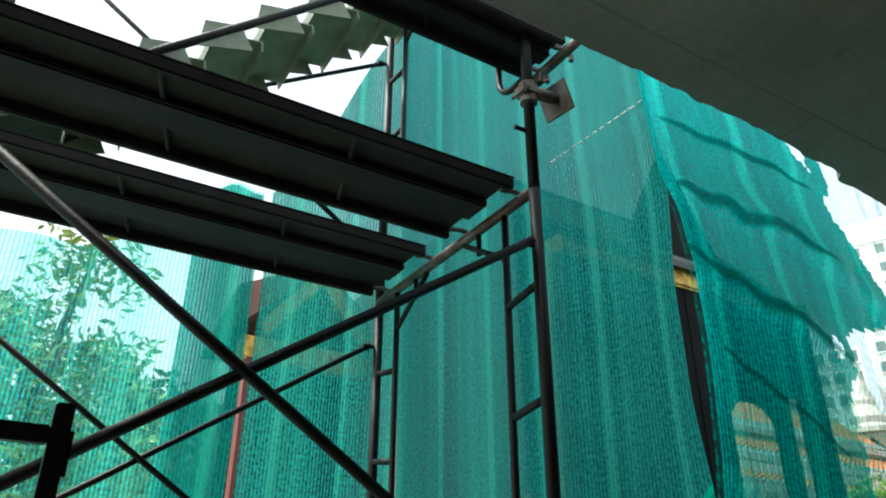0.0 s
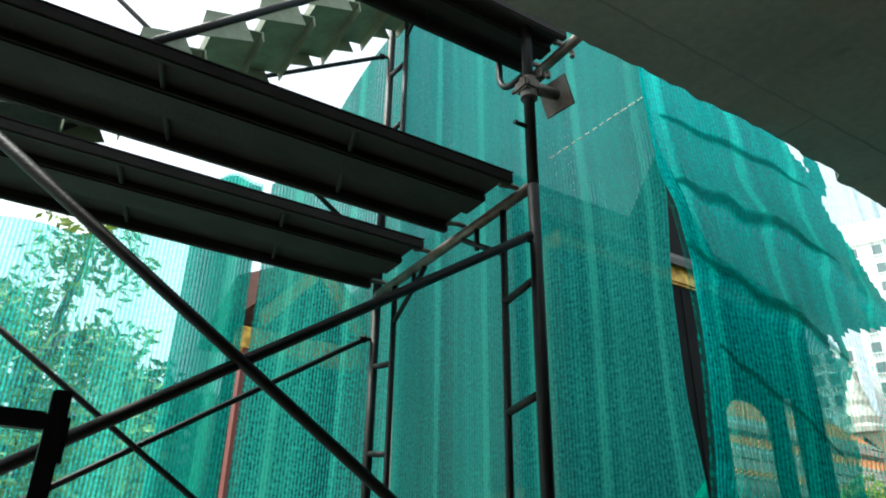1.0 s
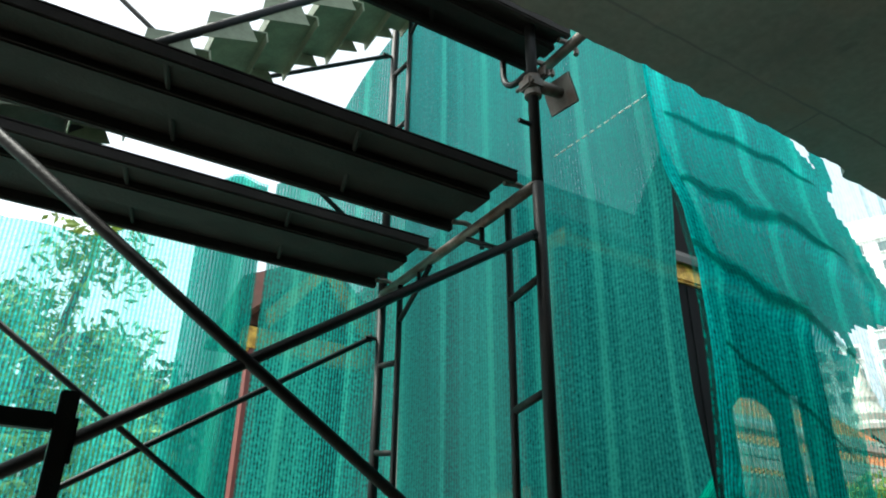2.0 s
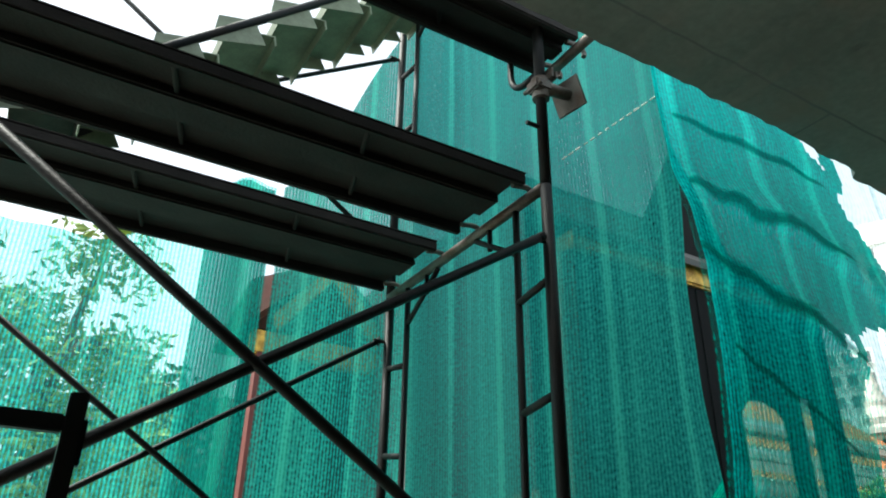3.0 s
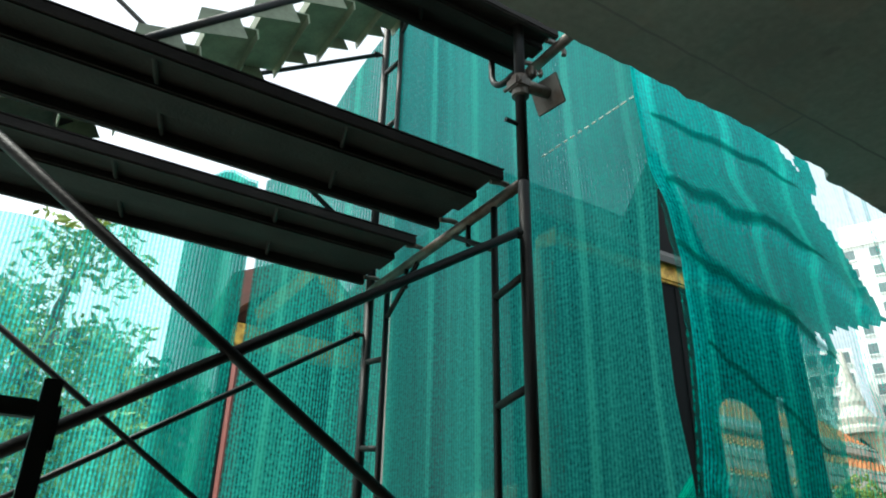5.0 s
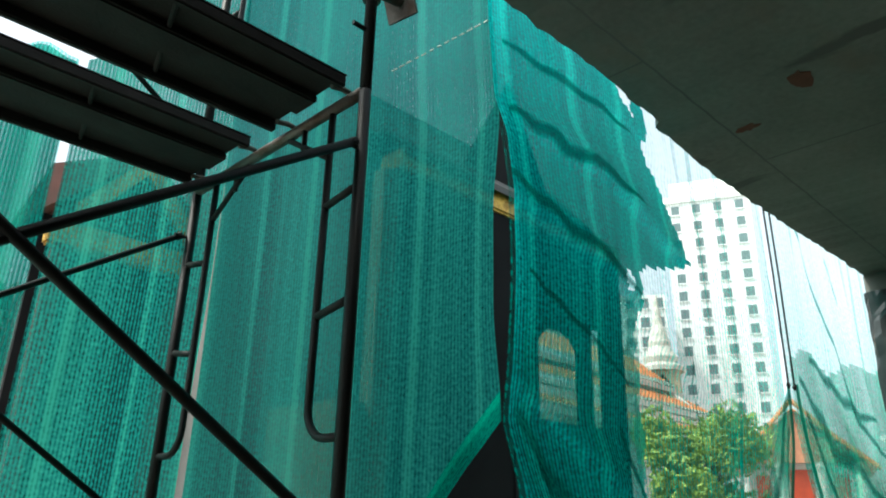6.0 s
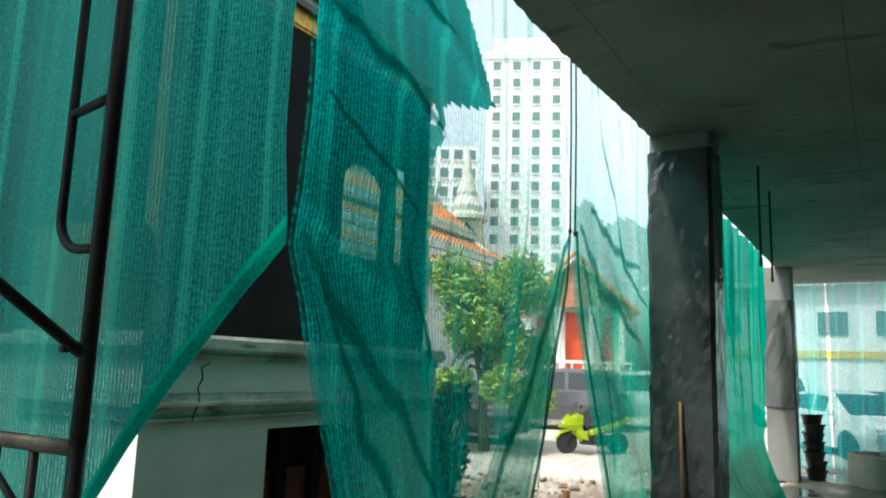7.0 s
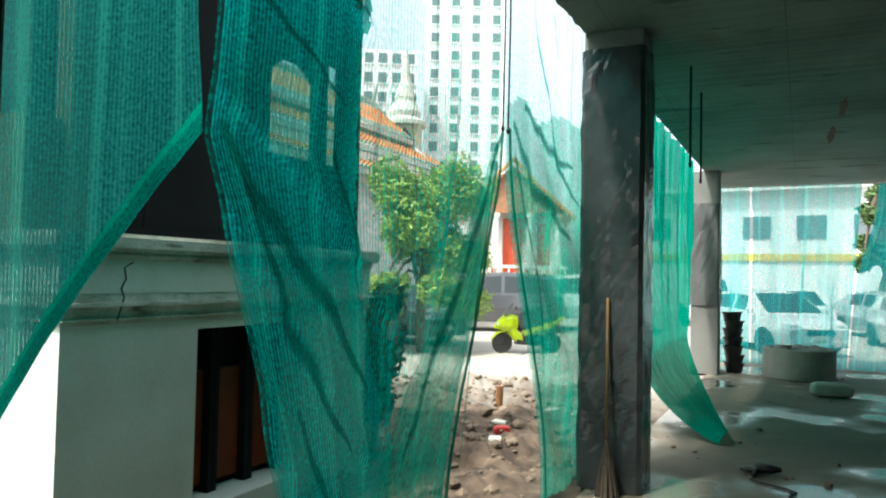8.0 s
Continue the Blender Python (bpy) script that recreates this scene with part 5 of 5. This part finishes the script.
REDW = material("vermilion_lacquer", (0.55, 0.07, 0.02), (0.4, 0.05, 0.015), 0.4, 0, 3, 40, 0.1)


def roof_tier(parent, x0, x1, y0, y1, z0, z1):
    """A sloping tier of tiles: grey-green border courses at top and foot, orange between, a pale ridge."""
    n = 12
    for k in range(n):
        a, b = k / n, (k + 1) / n
        ya, yb, za, zb = y0 + (y1 - y0) * a, y0 + (y1 - y0) * b, z0 + (z1 - z0) * a, z0 + (z1 - z0) * b
        mat = GREENT if k < 2 or k > n - 3 else ORANGE
        bm = bmesh.new()
        nseg = int((x1 - x0) / 0.22)
        for j in range(nseg):
            xa, xb = x0 + (x1 - x0) * j / nseg, x0 + (x1 - x0) * (j + 1) / nseg
            border = j < 3 or j > nseg - 4
            xm = (xa + xb) / 2
            v = [bm.verts.new(p) for p in ((xa, ya, za), (xm, ya - 0.01, za + 0.05), (xb, ya, za), (xb, yb, zb - 0.02), (xm, yb, zb + 0.02), (xa, yb, zb - 0.02))]
            bm.faces.new((v[0], v[1], v[4], v[5]))
            bm.faces.new((v[1], v[2], v[3], v[4]))
        part("tile_course", bm, mat, parent)
    part("ridge_cap", boxes(((x0 - 0.1, y1 - 0.08, z1 - 0.05), (x1 + 0.1, y1 + 0.12, z1 + 0.16)), bevel=0.03), RIDGE, parent)
    part("eave_board", boxes(((x0, y0 - 0.02, z0 - 0.2), (x1, y0 + 0.06, z0 - 0.03))), RIDGE, parent)


wat = thing("temple", (0, 0, 0), "white temple hall with three tiers of orange and grey-green tile", "temple")
part("wall", boxes(((9.0, 11.3, 0), (24.4, 17.0, 5.2))), PLASTER, wat)
roof_tier(wat, 8.2, 25.6, 10.5, 11.9, 4.55, 5.25)
roof_tier(wat, 8.8, 24.9, 11.6, 13.0, 5.55, 6.4)
roof_tier(wat, 9.5, 24.0, 12.7, 14.6, 6.6, 8.1)
part("gable_end", extrude([(10.5, 4.5), (14.6, 8.0), (18.6, 4.5)], 0, 23.8, 24.1), RIDGE, wat)
part("bargeboard", sweep(bmesh.new(), [(24.3, 10.4, 4.5), (24.2, 12.2, 5.7), (24.15, 13.6, 6.9), (24.1, 14.6, 8.2), (24.2, 14.5, 8.9)], [0.14, 0.13, 0.12, 0.1, 0.04], 8), GREENT, wat)
niche = thing("gilded_shrine", (30.2, 16.6, 0), "pale gilded stepped shrine tower with a niche", "shrine", turn=-60)
niche.scale = (1.2, 1.2, 1.3)
part("base", boxes(((-1.0, -1.0, 0), (1.0, 1.0, 4.6)), ((-0.8, -0.8, 4.6), (0.8, 0.8, 5.2)), bevel=0.05), PLASTER, niche)
part("body", boxes(((-0.65, -0.65, 5.2), (0.65, 0.65, 6.6)), bevel=0.04), OCHRE, niche)
part("arch", extrude([(-0.4, 5.25), (-0.4, 6.0), (0, 6.45), (0.4, 6.0), (0.4, 5.25)], 1, -0.68, -0.655), DARKWALL, niche)
part("spire", lathe([(0.85, 6.6), (0.85, 6.75), (0.6, 6.9), (0.65, 7.1), (0.4, 7.5), (0.42, 7.65), (0.2, 8.3), (0.05, 9.4)], 16), RIDGE, niche)

viharn = thing("small_temple", (29.5, 10.9, 0), "small white shrine hall with red doors and an orange tiled roof", "temple", turn=20)
viharn.scale = (0.75, 0.75, 1.0)
part("base", boxes(((0, -3.2, 0), (6, 3.2, 1.3))), PLASTER, viharn)
part("wall", boxes(((1.2, -2.5, 1.3), (6, 2.5, 4.5))), PLASTER, viharn)
for y in (-2.6, -0.95, 0.95, 2.6):
    part("pillar", lathe([(0.24, 1.3), (0.2, 1.45), (0.18, 4.1), (0.26, 4.25), (0.26, 4.4)], 14), PLASTER, viharn).location = (0.5, y, 0)
part("door", box(bmesh.new(), (1.13, -0.55, 1.3), (1.19, 0.55, 4.2), 0.02), REDW, viharn, "vermilion door leaves")
for y in (-1.8, 1.8):
    part("window", box(bmesh.new(), (1.13, y - 0.35, 2.2), (1.19, y + 0.35, 4.0), 0.02), REDW, viharn, "vermilion window shutters")
part("rail", boxes(((0.1, -3.1, 2.05), (0.22, 3.1, 2.17))), PLASTER, viharn)
for k in range(20):
    part("baluster", lathe([(0.06, 1.3), (0.04, 1.5), (0.07, 1.75), (0.04, 2.05)], 8), REDW if k % 2 else PLASTER, viharn).location = (0.16, -3.0 + 6.0 * k / 19, 0)
part("gable", extrude([(-3.0, 4.4), (0, 6.3), (3.0, 4.4)], 0, 0.3, 0.5), material("brown_carved_gable", (0.34, 0.16, 0.08), (0.2, 0.09, 0.05), 0.6), viharn)
for s in (-1, 1):
    bm = bmesh.new()
    for k in range(14):
        a, b = k / 14, (k + 1) / 14
        v = [bm.verts.new(p) for p in ((0.0, s * 3.4 * (1 - a), 4.2 + 2.25 * a), (6.3, s * 3.4 * (1 - a), 4.2 + 2.25 * a), (6.3, s * 3.4 * (1 - b), 4.16 + 2.25 * b), (0.0, s * 3.4 * (1 - b), 4.16 + 2.25 * b))]
        bm.faces.new(v)
        w = [bm.verts.new((p.co.x, p.co.y, p.co.z - 0.07)) for p in v]
        bm.faces.new(w[::-1])
        for q in range(4):
            bm.faces.new((v[q], v[(q + 1) % 4], w[(q + 1) % 4], w[q]))
    part("roof_slope", bm, ORANGE, viharn)
    part("bargeboard", sweep(bmesh.new(), [(-0.05, s * 3.5, 4.15), (-0.05, s * 1.6, 5.4), (-0.05, 0.0, 6.7)], 0.1, 8), ORANGE, viharn)

gate = thing("pavilion", (2.6, 7.0, 0), "dark red timber pavilion with gilded bargeboards and pinkish tiles", "pavilion")
PINK = material("faded_pink_tile", (0.2, 0.1, 0.08), (0.14, 0.07, 0.055), 0.7, 0, 4, 40, 0.3)
for x in (-0.66, 0.75):
    part("post", boxes(((x - 0.07, 0, -0.1), (x + 0.07, 0.14, 4.3))), material("dark_red_post", (0.14, 0.035, 0.03), None, 0.6), gate)
part("rear_roof", extrude([(-1.0, 4.35), (-0.7, 5.25), (0.0, 5.6), (0.7, 5.25), (1.0, 4.35)], 1, 0.72, 0.86), PINK, gate)
part("rear_boarding", boxes(((-0.75, 0.5, 1.0), (0.8, 0.56, 4.6))), DARKWALL, gate, "dark timber boarding")
part("beam", boxes(((-0.8, -0.01, 4.15), (0.9, 0.15, 4.4)), bevel=0.02), GOLD, gate, "gilded carved beam")
for s in (-1, 1):
    part("bargeboard", extrude([(0.0, 5.10), (0.0, 5.32), (s * 0.62, 4.58), (s * 0.56, 4.40)], 1, -0.06, 0.02), GOLD, gate, "gilded carved bargeboard")
    part("roof", extrude([(0.0, 5.30), (0.0, 5.40), (s * 0.95, 4.55), (s * 0.9, 4.45)], 1, 0.03, 0.7), PINK, gate)

# ---- buildings across the yard ----
block = thing("low_building", (41, 2.0, 0), "long white low building with a yellow band", "building", turn=-6)
part("wall", boxes(((0, -9, 0), (8, 9, 6.3))), FAR_WHITE, block)
part("band", boxes(((-0.12, -9, 2.75), (-0.004, 9, 3.1))), material("yellow_paint_band", (0.7, 0.5, 0.05), None, 0.6), block)
for k in range(7):
    part("window", box(bmesh.new(), (-0.1, -8.2 + 2.5 * k, 3.9), (-0.004, -6.9 + 2.5 * k, 5.0), 0.02), FAR_GLASS, block)
part("roof_edge", boxes(((-0.6, -9.3, 6.3), (8, 9.3, 6.55))), FAR_WHITE, block)
low = thing("low_building", (2.0, 27, 0), "white house half hidden behind trees", "building")
part("wall", boxes(((-6, 0, 0), (9, 6, 6.0))), FAR_WHITE, low)
for k in range(5):
    part("window", box(bmesh.new(), (-5.0 + 2.8 * k, -0.08, 2.8), (-3.6 + 2.8 * k, -0.004, 4.4), 0.02), FAR_GLASS, low)
part("roof_edge", boxes(((-6.4, -0.4, 6.0), (9.4, 6.3, 6.2))), PINK, low)
